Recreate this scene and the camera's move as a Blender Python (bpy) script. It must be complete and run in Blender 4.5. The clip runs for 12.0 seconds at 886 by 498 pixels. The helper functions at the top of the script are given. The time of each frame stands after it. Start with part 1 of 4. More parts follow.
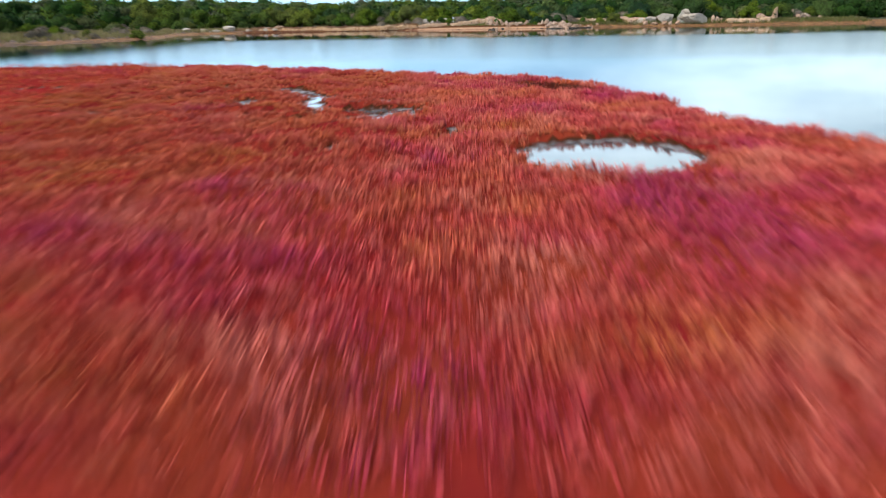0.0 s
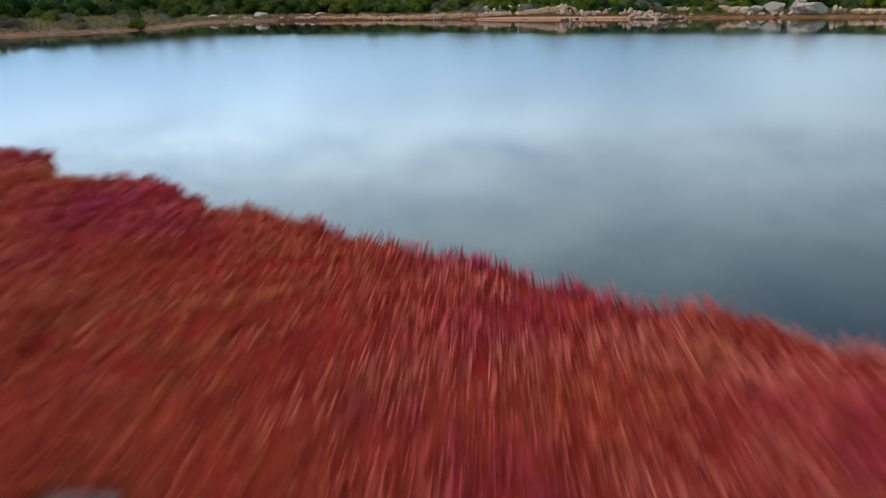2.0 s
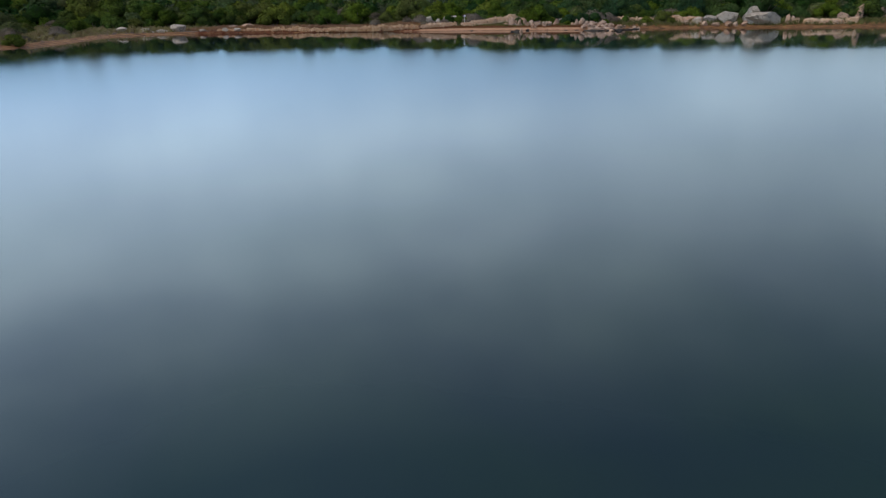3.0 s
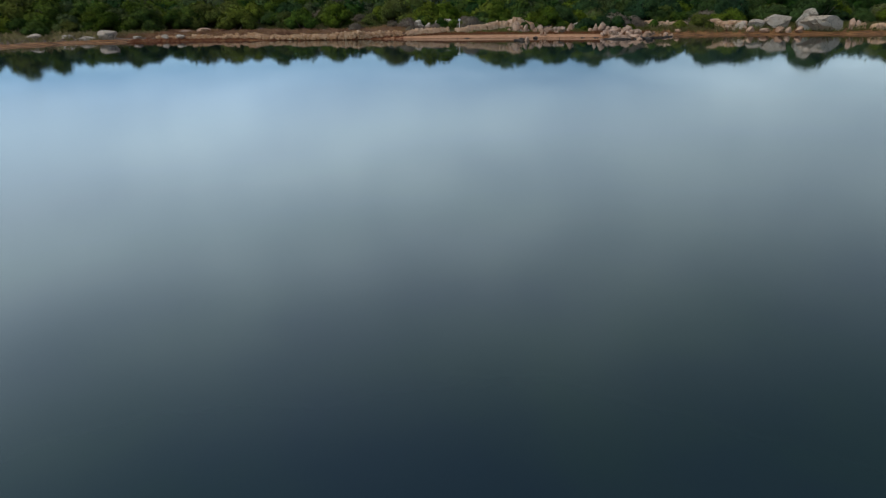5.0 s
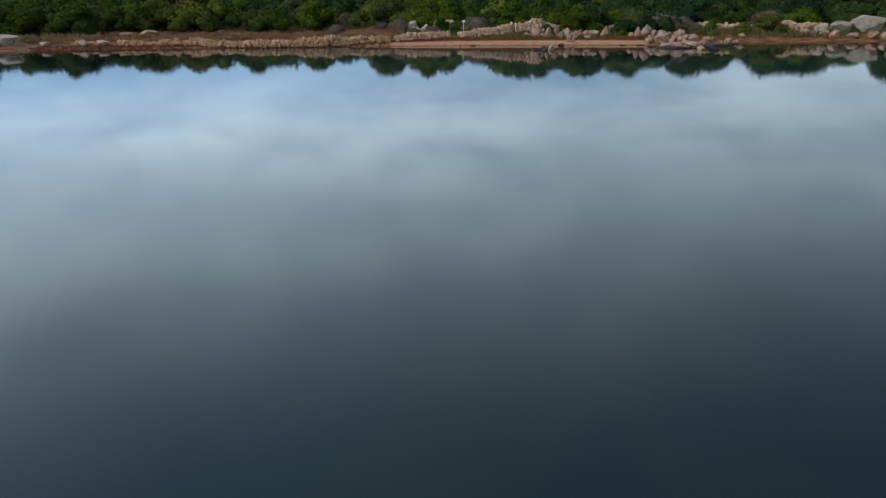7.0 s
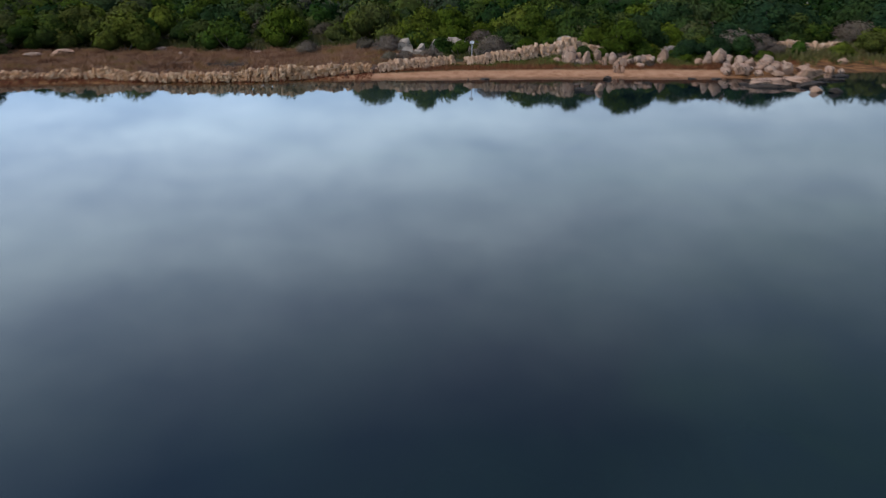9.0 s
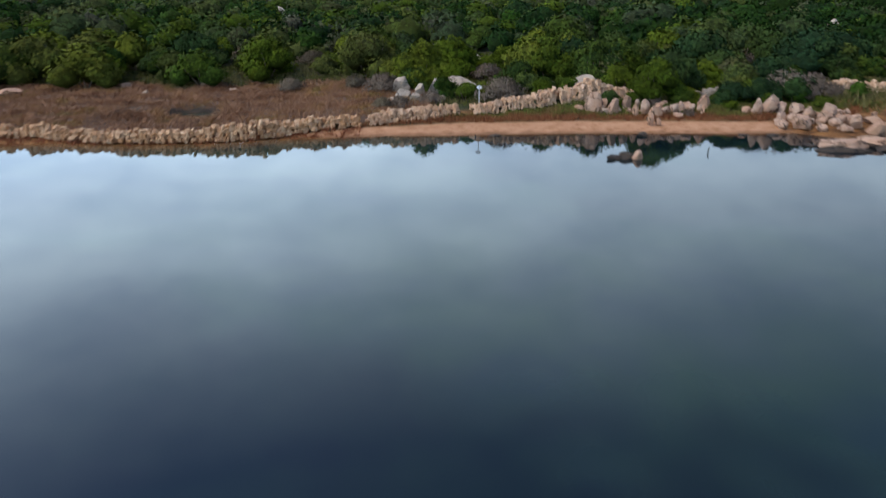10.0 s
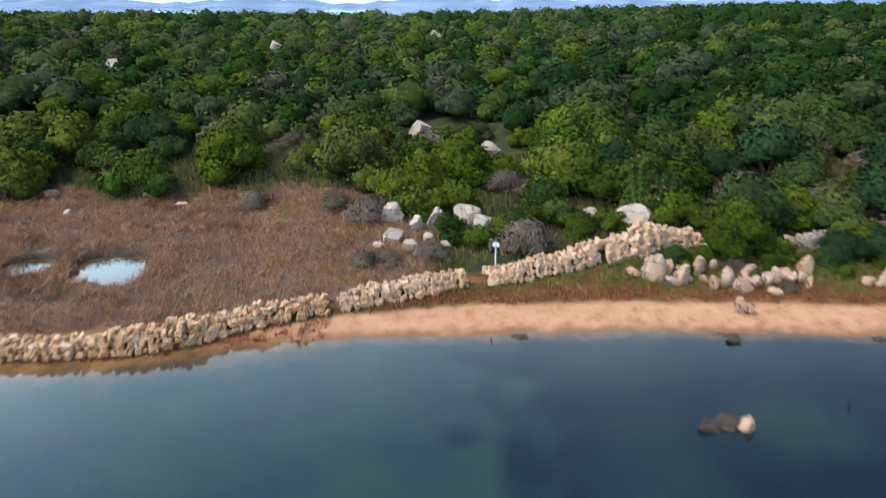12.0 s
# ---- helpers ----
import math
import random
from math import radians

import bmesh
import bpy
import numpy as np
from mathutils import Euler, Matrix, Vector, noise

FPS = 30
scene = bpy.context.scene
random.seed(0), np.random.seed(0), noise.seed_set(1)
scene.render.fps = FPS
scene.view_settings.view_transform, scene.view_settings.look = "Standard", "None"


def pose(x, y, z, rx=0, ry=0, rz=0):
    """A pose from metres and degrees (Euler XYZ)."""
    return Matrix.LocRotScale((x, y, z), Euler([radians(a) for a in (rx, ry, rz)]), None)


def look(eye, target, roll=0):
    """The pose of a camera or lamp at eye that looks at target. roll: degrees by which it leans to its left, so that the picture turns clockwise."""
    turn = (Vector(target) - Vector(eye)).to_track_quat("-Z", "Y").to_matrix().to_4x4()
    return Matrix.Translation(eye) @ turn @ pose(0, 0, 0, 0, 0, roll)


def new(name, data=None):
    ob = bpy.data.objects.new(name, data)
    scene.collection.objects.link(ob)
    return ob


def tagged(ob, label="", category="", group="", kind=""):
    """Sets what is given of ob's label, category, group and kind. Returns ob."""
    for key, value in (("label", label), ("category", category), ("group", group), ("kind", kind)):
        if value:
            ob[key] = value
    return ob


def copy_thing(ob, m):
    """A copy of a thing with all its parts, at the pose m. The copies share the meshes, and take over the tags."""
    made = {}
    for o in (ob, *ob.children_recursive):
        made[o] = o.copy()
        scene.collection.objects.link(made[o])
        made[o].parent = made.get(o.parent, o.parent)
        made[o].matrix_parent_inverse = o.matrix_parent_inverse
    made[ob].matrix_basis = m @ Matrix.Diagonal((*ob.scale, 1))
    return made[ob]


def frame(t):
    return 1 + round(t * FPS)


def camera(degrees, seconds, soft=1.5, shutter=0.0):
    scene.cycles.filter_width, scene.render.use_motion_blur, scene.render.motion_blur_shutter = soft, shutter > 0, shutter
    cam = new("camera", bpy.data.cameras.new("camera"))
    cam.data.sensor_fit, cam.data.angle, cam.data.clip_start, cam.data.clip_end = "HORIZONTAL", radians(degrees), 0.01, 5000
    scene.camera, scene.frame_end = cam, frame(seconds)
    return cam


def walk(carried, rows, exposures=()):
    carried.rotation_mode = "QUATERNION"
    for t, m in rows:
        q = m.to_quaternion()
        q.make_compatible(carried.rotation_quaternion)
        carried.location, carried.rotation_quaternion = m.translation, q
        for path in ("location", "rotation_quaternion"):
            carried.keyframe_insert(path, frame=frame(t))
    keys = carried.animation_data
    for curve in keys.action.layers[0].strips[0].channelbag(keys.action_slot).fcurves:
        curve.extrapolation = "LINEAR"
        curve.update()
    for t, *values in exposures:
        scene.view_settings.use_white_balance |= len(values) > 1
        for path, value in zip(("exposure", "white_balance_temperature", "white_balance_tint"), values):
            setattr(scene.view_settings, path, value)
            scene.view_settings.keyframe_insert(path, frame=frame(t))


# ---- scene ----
PATH = [
    (0, (-3.246, -92.609, 1.402), (-3.218, -90.73, 0.718), -0.8),
    (0.5, (-3.206, -89.696, 1.673), (-3.144, -87.824, 0.972), -0.0),
    (1, (-3.144, -86.784, 1.755), (-3.082, -84.913, 1.053), -0.4),
    (1.5, (-3.146, -83.514, 1.756), (-3.197, -81.639, 1.061), 0.1),
    (2, (-3.132, -80.191, 1.821), (-3.271, -78.332, 1.095), -0.3),
    (2.5, (-3.456, -76.72, 1.852), (-3.53, -74.857, 1.129), -0.4),
    (3, (-3.611, -73.65, 1.973), (-3.584, -71.778, 1.269), -0.4),
    (5, (-1.37, -60.751, 2.509), (-1.377, -58.883, 1.796), -0.3),
    (5.5, (-1.101, -57.405, 2.528), (-1.114, -55.537, 1.812), -0.2),
    (6, (-0.802, -54.127, 2.468), (-0.825, -52.26, 1.752), -0.2),
    (6.5, (-0.555, -50.83, 2.522), (-0.583, -48.963, 1.804), -0.1),
    (7, (-0.391, -47.651, 2.584), (-0.435, -45.786, 1.863), -0.2),
    (9, (-0.701, -34.901, 3.724), (-0.746, -33.044, 2.982), -0.1),
    (9.5, (-0.91, -31.622, 4.315), (-0.955, -29.763, 3.578), -0.1),
    (10, (-0.914, -28.935, 5.139), (-0.961, -27.076, 4.405), -0.2),
    (10.5, (-1.053, -26.132, 6.137), (-1.093, -24.27, 5.409), -0.1),
    (11, (-1.073, -23.791, 7.068), (-1.105, -21.926, 6.345), -0.1),
    (11.5, (-1.053, -21.363, 8.056), (-1.095, -19.499, 7.334), 0.0),
    (12, (-0.974, -19.184, 8.718), (-1.046, -17.319, 7.999), -0.1),
]
cam = camera(70.0, 12.0, 1.2, 0.8)
EXPOSURES = [(0, 0.20, 6600, 10), (0.5, 0.10, 6600, 10), (1, -0.08, 6600, 11), (1.5, -0.3, 6500, 11), (2, -0.5, 6400, 12), (3, -0.86, 6250, 13), (5, -0.95, 6500, 9), (7, -0.95, 6450, 11), (9, -0.86, 6250, 16), (10, -0.42, 6250, 15), (11, 0.05, 6300, 12), (12, 0.4, 6300, 11)]
walk(cam, [(t, look(eye, target, roll)) for t, eye, target, roll in PATH], EXPOSURES)

# ---- world, sun ----
SUN_AZ, SUN_EL = 255.0, 58.0          # where the sun stands: degrees clockwise from +y, and above the horizon
world = bpy.data.worlds.new("sky")
scene.world = world
world.use_nodes = True
wn, wl = world.node_tree.nodes, world.node_tree.links
wn.clear()
sky = wn.new("ShaderNodeTexSky")
sky.sky_type, sky.sun_disc = "NISHITA", False
sky.sun_elevation, sky.sun_rotation = radians(SUN_EL), radians(SUN_AZ)
sky.air_density, sky.dust_density = 1.3, 0.6
skyb = wn.new("ShaderNodeVectorMath")
skyb.operation = "MULTIPLY"
skyb.inputs[1].default_value = (0.041, 0.104, 0.220)
wl.new(sky.outputs[0], skyb.inputs[0])
wco = wn.new("ShaderNodeTexCoord")
wsep = wn.new("ShaderNodeSeparateXYZ")
wl.new(wco.outputs["Generated"], wsep.inputs[0])
wlift = wn.new("ShaderNodeMath")
wlift.operation, wlift.inputs[1].default_value = "ADD", 0.16
wl.new(wsep.outputs["Z"], wlift.inputs[0])
wpos = wn.new("ShaderNodeMath")
wpos.operation, wpos.inputs[1].default_value = "MAXIMUM", 0.1
wl.new(wlift.outputs[0], wpos.inputs[0])
wmap = wn.new("ShaderNodeVectorMath")
wmap.operation = "DIVIDE"
wl.new(wco.outputs["Generated"], wmap.inputs[0])
wl.new(wpos.outputs[0], wmap.inputs[1])
wnoise = wn.new("ShaderNodeTexNoise")
wnoise.inputs["Scale"].default_value = 1.6
wnoise.inputs["Detail"].default_value = 8
wnoise.inputs["Roughness"].default_value = 0.64
wl.new(wmap.outputs[0], wnoise.inputs["Vector"])
wramp = wn.new("ShaderNodeValToRGB")
wramp.color_ramp.elements[0].position, wramp.color_ramp.elements[1].position = 0.36, 0.61
wramp.color_ramp.elements[0].color = (0.68, 0.68, 0.68, 1)
wl.new(wnoise.outputs["Fac"], wramp.inputs[0])
wbank = wn.new("ShaderNodeValToRGB")
for q in (0.17, 0.36, 0.64):
    wbank.color_ramp.elements.new(q)
for i, (q, v) in enumerate(((0.08, 0.20), (0.18, 0.84), (0.36, 0.96), (0.62, 0.19), (0.95, 0.03))):
    wbank.color_ramp.elements[i].position = q
    wbank.color_ramp.elements[i].color = (v, v, v, 1)
# the bank of cloud thins out towards the east
weast = wn.new("ShaderNodeMapRange")
wl.new(wsep.outputs["X"], weast.inputs[0])
for i, q in enumerate((0.2, 0.75, 0.0, 0.17)):
    weast.inputs[i + 1].default_value = q
whigh = wn.new("ShaderNodeMath")
wl.new(wsep.outputs["Z"], whigh.inputs[0])
wl.new(weast.outputs[0], whigh.inputs[1])
wl.new(whigh.outputs[0], wbank.inputs[0])
wfac = wn.new("ShaderNodeMath")
wfac.operation = "MULTIPLY"
wl.new(wramp.outputs[0], wfac.inputs[0])
wl.new(wbank.outputs[0], wfac.inputs[1])
wmix = wn.new("ShaderNodeMix")
wmix.data_type = "RGBA"
wl.new(wfac.outputs[0], wmix.inputs[0])
wl.new(skyb.outputs[0], wmix.inputs[6])
wmix.inputs[7].default_value = (2.85, 3.62, 4.05, 1)
# the sky pales towards the sun's side
wside = wn.new("ShaderNodeMapRange")
wl.new(wsep.outputs["X"], wside.inputs[0])
for i, q in enumerate((-0.3, 0.7, 1.1, 0.42)):
    wside.inputs[i + 1].default_value = q
wbg = wn.new("ShaderNodeBackground")
wl.new(wside.outputs[0], wbg.inputs[1])
wl.new(wmix.outputs[2], wbg.inputs[0])
wout = wn.new("ShaderNodeOutputWorld")
wl.new(wbg.outputs[0], wout.inputs[0])

sun = new("sun", bpy.data.lights.new("sun", "SUN"))
sun.data.energy, sun.data.angle, sun.data.color = 3.8, radians(10), (1.0, 0.86, 0.63)
a, e = radians(SUN_AZ), radians(SUN_EL)
sun.matrix_world = look((0, 0, 40), (-math.sin(a) * math.cos(e), -math.cos(a) * math.cos(e), 40 - math.sin(e)))


# ---- materials ----
class Mat:
    """A principled material and a few shorthands for its nodes."""

    def __init__(self, name, rough=0.8, spec=0.3):
        self.m = bpy.data.materials.new(name)
        self.m.use_nodes = True
        self.n, self.l = self.m.node_tree.nodes, self.m.node_tree.links
        self.b = self.n["Principled BSDF"]
        self.b.inputs["Roughness"].default_value = rough
        self.b.inputs["Specular IOR Level"].default_value = spec
        self.co = self.n.new("ShaderNodeTexCoord").outputs["Object"]

    def noise(self, scale, detail=4, rough=0.55, squash=(1, 1, 1), at=None):
        src = at or self.co
        if squash != (1, 1, 1):
            mp = self.n.new("ShaderNodeMapping")
            mp.inputs["Scale"].default_value = squash
            self.l.new(src, mp.inputs[0])
            src = mp.outputs[0]
        t = self.n.new("ShaderNodeTexNoise")
        t.inputs["Scale"].default_value, t.inputs["Detail"].default_value, t.inputs["Roughness"].default_value = scale, detail, rough
        self.l.new(src, t.inputs["Vector"])
        return t.outputs["Fac"]

    def shifted(self, src, by):
        x = self.n.new("ShaderNodeVectorMath")
        x.inputs[1].default_value = (by, by, by)
        self.l.new(src, x.inputs[0])
        return x.outputs[0]

    def place(self):
        return self.n.new("ShaderNodeNewGeometry").outputs["Position"]

    def ramp(self, fac, *stops):
        r = self.n.new("ShaderNodeValToRGB")
        els = r.color_ramp.elements
        while len(els) < len(stops):
            els.new(0.5)
        for el, (p, c) in zip(els, stops):
            el.position, el.color = p, (*c, 1) if len(c) == 3 else c
        self.l.new(fac, r.inputs[0])
        return r.outputs[0]

    def mix(self, fac, c1, c2, kind="MIX"):
        x = self.n.new("ShaderNodeMix")
        x.data_type, x.blend_type = "RGBA", kind
        for s, v in ((0, fac), (6, c1), (7, c2)):
            if hasattr(v, "is_linked"):
                self.l.new(v, x.inputs[s])
            elif s == 0:
                x.inputs[0].default_value = v
            else:
                x.inputs[s].default_value = (*v, 1)
        return x.outputs[2]

    def span(self, v, lo, hi, to0=0.0, to1=1.0):
        x = self.n.new("ShaderNodeMapRange")
        self.l.new(v, x.inputs[0])
        for i, q in enumerate((lo, hi, to0, to1)):
            x.inputs[i + 1].default_value = q
        return x.outputs[0]

    def attr(self, name):
        x = self.n.new("ShaderNodeAttribute")
        x.attribute_name = name
        return x.outputs["Fac"]

    def island(self):
        return self.n.new("ShaderNodeNewGeometry").outputs["Random Per Island"]

    def ob(self):
        return self.n.new("ShaderNodeObjectInfo").outputs["Random"]

    def colour(self, c):
        self.l.new(c, self.b.inputs["Base Color"])
        return self

    def bump(self, h, strength=0.5, dist=0.02):
        x = self.n.new("ShaderNodeBump")
        x.inputs["Strength"].default_value, x.inputs["Distance"].default_value = strength, dist
        self.l.new(h, x.inputs["Height"])
        self.l.new(x.outputs[0], self.b.inputs["Normal"])
        return self


def water_material():
    """Dark lagoon water; over shallow banks the mud shows through."""
    k = Mat("lagoon_water", 0.036, 0.5)
    k.b.inputs["IOR"].default_value = 1.333
    p = k.place()
    weed = k.ramp(k.noise(0.5, 5, 0.65, at=p), (0.38, (0.002, 0.006, 0.010)), (0.62, (0.004, 0.011, 0.012)))
    mud = k.ramp(k.noise(0.35, 5, 0.6, at=p), (0.35, (0.009, 0.020, 0.023)), (0.65, (0.014, 0.031, 0.020)))
    deep = k.mix(k.attr("bank"), weed, mud)
    silt = k.ramp(k.noise(2.2, 5, 0.6, at=p), (0.35, (0.04, 0.038, 0.036)), (0.65, (0.10, 0.097, 0.095)))
    north = k.n.new("ShaderNodeSeparateXYZ")
    k.l.new(p, north.inputs[0])
    sand = k.ramp(k.noise(1.6, 5, 0.6, at=p), (0.35, (0.10, 0.050, 0.018)), (0.65, (0.24, 0.125, 0.05)))
    silt = k.mix(k.span(north.outputs["Y"], -60, -40), silt, sand)
    k.colour(k.mix(k.attr("shallow"), deep, silt))
    k.l.new(k.span(k.attr("ripple"), 0, 1, 0.034, 0.13), k.b.inputs["Roughness"])
    k.bump(k.mix(0.25, k.noise(0.4, 2, 0.5, (1, 0.6, 1), p), k.noise(2.6, 3, 0.6, (0.45, 1, 1), p)), 0.05, 0.05)
    return k.m


def granite(name, pale, warm, dark, seams=0.035, grime=0.6):
    k = Mat(name, 0.85, 0.2)
    c = k.mix(k.ob(), pale, warm)
    c = k.mix(k.ramp(k.noise(1.7, 6), (0.35, (0, 0, 0)), (0.65, (1, 1, 1))), c, warm)
    c = k.mix(k.ramp(k.noise(3.2, 8, 0.72), (0.55, (0, 0, 0)), (0.72, (grime, grime, grime))), c, dark)
    seam = k.n.new("ShaderNodeTexVoronoi")
    seam.feature = "DISTANCE_TO_EDGE"
    seam.inputs["Scale"].default_value = 1.1
    warp = k.n.new("ShaderNodeVectorMath")
    k.l.new(k.co, warp.inputs[0])
    wob = k.n.new("ShaderNodeTexNoise")
    wob.inputs["Scale"].default_value = 2.5
    k.l.new(k.co, wob.inputs["Vector"])
    k.l.new(wob.outputs["Color"], warp.inputs[1])
    k.l.new(warp.outputs[0], seam.inputs["Vector"])
    crack = k.span(seam.outputs["Distance"], 0.0, seams, 1.0 if seams > 0.005 else 0.0, 0.0)
    c = k.mix(crack, c, dark)
    c = k.mix(0.3, c, k.noise(60, 3, 0.7), "OVERLAY")
    k.colour(c)
    h = k.mix(crack, k.noise(9, 8, 0.7), (0, 0, 0))
    return k.bump(h, 0.9, 0.07).m


def leaf_material(name, *greens):
    k = Mat(name, 0.9, 0.02)
    stops = [(i / max(1, len(greens) - 1), g) for i, g in enumerate(greens)]
    c = k.ramp(k.attr("kind") if name.startswith("far") else k.ob(), *stops)
    c = k.mix(k.span(k.attr("tone"), 0, 1, 0.0, 0.35), c, greens[3 % len(greens)])
    c = k.mix(k.span(k.island(), 0, 1, 0.0, 0.22), c, tuple(1.9 * v for v in greens[0]))
    c = k.mix(0.6, c, k.ramp(k.noise(0.8, 5, at=k.place()), (0.3, (0.2, 0.2, 0.2)), (0.7, (0.85, 0.85, 0.8))), "OVERLAY")
    # crown cores go nearly black: shade inside the foliage, put into the colour
    k.colour(k.mix(k.attr("core_shade"), c, (0.010, 0.010, 0.005)))
    return k.bump(k.noise(5, 6, 0.75, at=k.place()), 1.0, 0.25).m


def glasswort_material(name):
    """Red, orange and magenta drifts a metre or two across, finer streaks within."""
    k = Mat(name, 0.9, 0.04)
    p = k.place()
    east = k.n.new("ShaderNodeSeparateXYZ")
    k.l.new(p, east.inputs[0])
    drift = k.n.new("ShaderNodeMath")
    k.l.new(k.noise(0.55, 4, 0.6, at=p), drift.inputs[0])
    k.l.new(k.span(east.outputs["X"], -8, 1, 0.02, -0.08), drift.inputs[1])
    c = k.ramp(drift.outputs[0], (0.34, (0.36, 0.024, 0.085)), (0.42, (0.45, 0.042, 0.062)), (0.50, (0.49, 0.074, 0.055)), (0.58, (0.49, 0.105, 0.042)), (0.68, (0.50, 0.150, 0.030)))
    c = k.mix(k.ramp(k.noise(2.3, 5, 0.65, at=p), (0.44, (0, 0, 0)), (0.64, (0.5, 0.5, 0.5))), c, (0.34, 0.024, 0.022))
    c = k.mix(k.ramp(k.noise(1.1, 4, 0.6, (1, 1, 1), k.shifted(p, 17.0)), (0.50, (0, 0, 0)), (0.66, (0.8, 0.8, 0.8))), c, (0.58, 0.165, 0.105))
    c = k.mix(k.span(k.attr("rim"), 0, 1, 0.0, 0.8), c, (0.42, 0.125, 0.030))
    c = k.mix(k.span(k.island(), 0, 1, 0.0, 0.08), c, (0.52, 0.12, 0.07))
    # tips painted paler, for the light that the stem tops catch
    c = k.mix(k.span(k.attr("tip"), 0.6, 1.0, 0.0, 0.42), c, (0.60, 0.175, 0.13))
    # brown plants of the hollow, painted darker for the shade down there
    c = k.mix(k.span(k.attr("hollow_shade"), 0, 1, 0.0, 0.85), c, (0.046, 0.015, 0.009))
    # woody stem feet, darkened further for shade between stems, most at pan rims
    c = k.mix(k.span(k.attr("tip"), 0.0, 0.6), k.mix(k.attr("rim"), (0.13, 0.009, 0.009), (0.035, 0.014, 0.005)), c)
    k.colour(c)
    return k.m


def ground_material():
    """Lake bed, sand, sedge, brown rush ground and leaf litter, by zone."""
    k = Mat("shore_ground", 0.95, 0.15)
    p = k.place()
    litter = k.ramp(k.noise(1.5, 6, 0.6, at=p), (0.35, (0.018, 0.024, 0.006)), (0.7, (0.05, 0.05, 0.018)))
    sand = k.ramp(k.noise(2.2, 6, 0.7, at=p), (0.3, (0.24, 0.115, 0.05)), (0.5, (0.38, 0.20, 0.105)), (0.7, (0.44, 0.25, 0.14)))
    weed = k.ramp(k.noise(1.4, 6, 0.65, (0.7, 1.6, 1), p), (0.38, (0.07, 0.032, 0.012)), (0.54, (0.19, 0.088, 0.03)), (0.7, (0.30, 0.155, 0.06)))
    rush = k.ramp(k.noise(0.9, 6, 0.65, at=p), (0.35, (0.06, 0.038, 0.026)), (0.68, (0.14, 0.09, 0.06)))
    sand = k.mix(k.attr("wet"), sand, (0.15, 0.072, 0.032))
    c = k.mix(k.attr("sand"), litter, sand)
    c = k.mix(k.attr("weed"), c, weed)
    c = k.mix(k.attr("rush"), c, rush)
    c = k.mix(k.attr("bed"), c, k.ramp(k.noise(0.3, 4, at=p), (0.4, (0.004, 0.010, 0.012)), (0.65, (0.008, 0.017, 0.014))))
    k.colour(c)
    return k.bump(k.noise(11, 8, 0.7, at=p), 0.7, 0.05).m


def plain(name, c, rough=0.7, spread=0.25, scale=6.0):
    k = Mat(name, rough, 0.3)
    lo = tuple(v * (1 - spread) for v in c)
    hi = tuple(min(1, v * (1 + spread)) for v in c)
    k.colour(k.ramp(k.noise(scale, 6, 0.65), (0.35, lo), (0.65, hi)))
    return k.bump(k.noise(scale * 6, 4), 0.3, 0.01).m


def tuft_material(name, *cols):
    k = Mat(name, 0.85, 0.15)
    p = k.place()
    c = k.ramp(k.noise(0.5, 8, 0.74, at=p), *[(0.36 + 0.28 * i / (len(cols) - 1), g) for i, g in enumerate(cols)])
    c = k.mix(k.span(k.island(), 0, 1, 0, 0.3), c, tuple(v * 1.6 for v in cols[0]))
    if name.startswith("shore"):
        c = k.mix(k.attr("low"), c, k.ramp(k.island(), (0.0, (0.16, 0.045, 0.020)), (1.0, (0.26, 0.10, 0.045))))
    k.colour(c)
    return k.m


WATER = water_material()
STONE = granite("wall_granite", (0.68, 0.48, 0.335), (0.56, 0.34, 0.19), (0.08, 0.048, 0.028), 0.001, 0.6)
ROCK = granite("boulder_granite", (0.42, 0.315, 0.235), (0.40, 0.235, 0.145), (0.04, 0.03, 0.022), 0.03, 0.75)
BROWNSTONE = granite("lichened_wall_granite", (0.74, 0.53, 0.34), (0.50, 0.27, 0.125), (0.06, 0.034, 0.018), 0.001, 0.75)
PALEROCK = granite("bleached_granite", (0.42, 0.355, 0.28), (0.38, 0.30, 0.22), (0.08, 0.066, 0.052), 0.022, 0.55)
WETROCK = granite("wet_granite", (0.04, 0.033, 0.027), (0.06, 0.045, 0.032), (0.012, 0.011, 0.01))
GROUND = ground_material()
MARSH = glasswort_material("glasswort_stems")
GREENS = ((0.013, 0.031, 0.005), (0.066, 0.101, 0.010), (0.018, 0.040, 0.014), (0.110, 0.138, 0.016), (0.070, 0.073, 0.029), (0.014, 0.039, 0.011), (0.080, 0.112, 0.011), (0.085, 0.079, 0.061), (0.030, 0.073, 0.010), (0.056, 0.076, 0.040))
LEAF = leaf_material("maquis_leaf", *[(1.28 * red, 1.22 * green, blue) for red, green, blue in GREENS])
DRYLEAF = leaf_material("grey_twig_leaf", (0.15, 0.115, 0.088), (0.19, 0.15, 0.118), (0.12, 0.105, 0.066))
# maquis greens darkened in colour, standing in for the dimmer eastern side
DIMLEAF = leaf_material("dimmed_leaf", (0.012, 0.031, 0.010), (0.027, 0.058, 0.020), (0.017, 0.041, 0.020), (0.068, 0.102, 0.024), (0.034, 0.061, 0.017))
FARLEAF = leaf_material("far_maquis_leaf", *sorted(GREENS, key=sum))
BARK = plain("shrub_bark", (0.12, 0.09, 0.065))
RUSH = tuft_material("dry_rush_blade", (0.10, 0.047, 0.024), (0.225, 0.106, 0.048), (0.285, 0.158, 0.092), (0.265, 0.130, 0.048), (0.20, 0.145, 0.042))
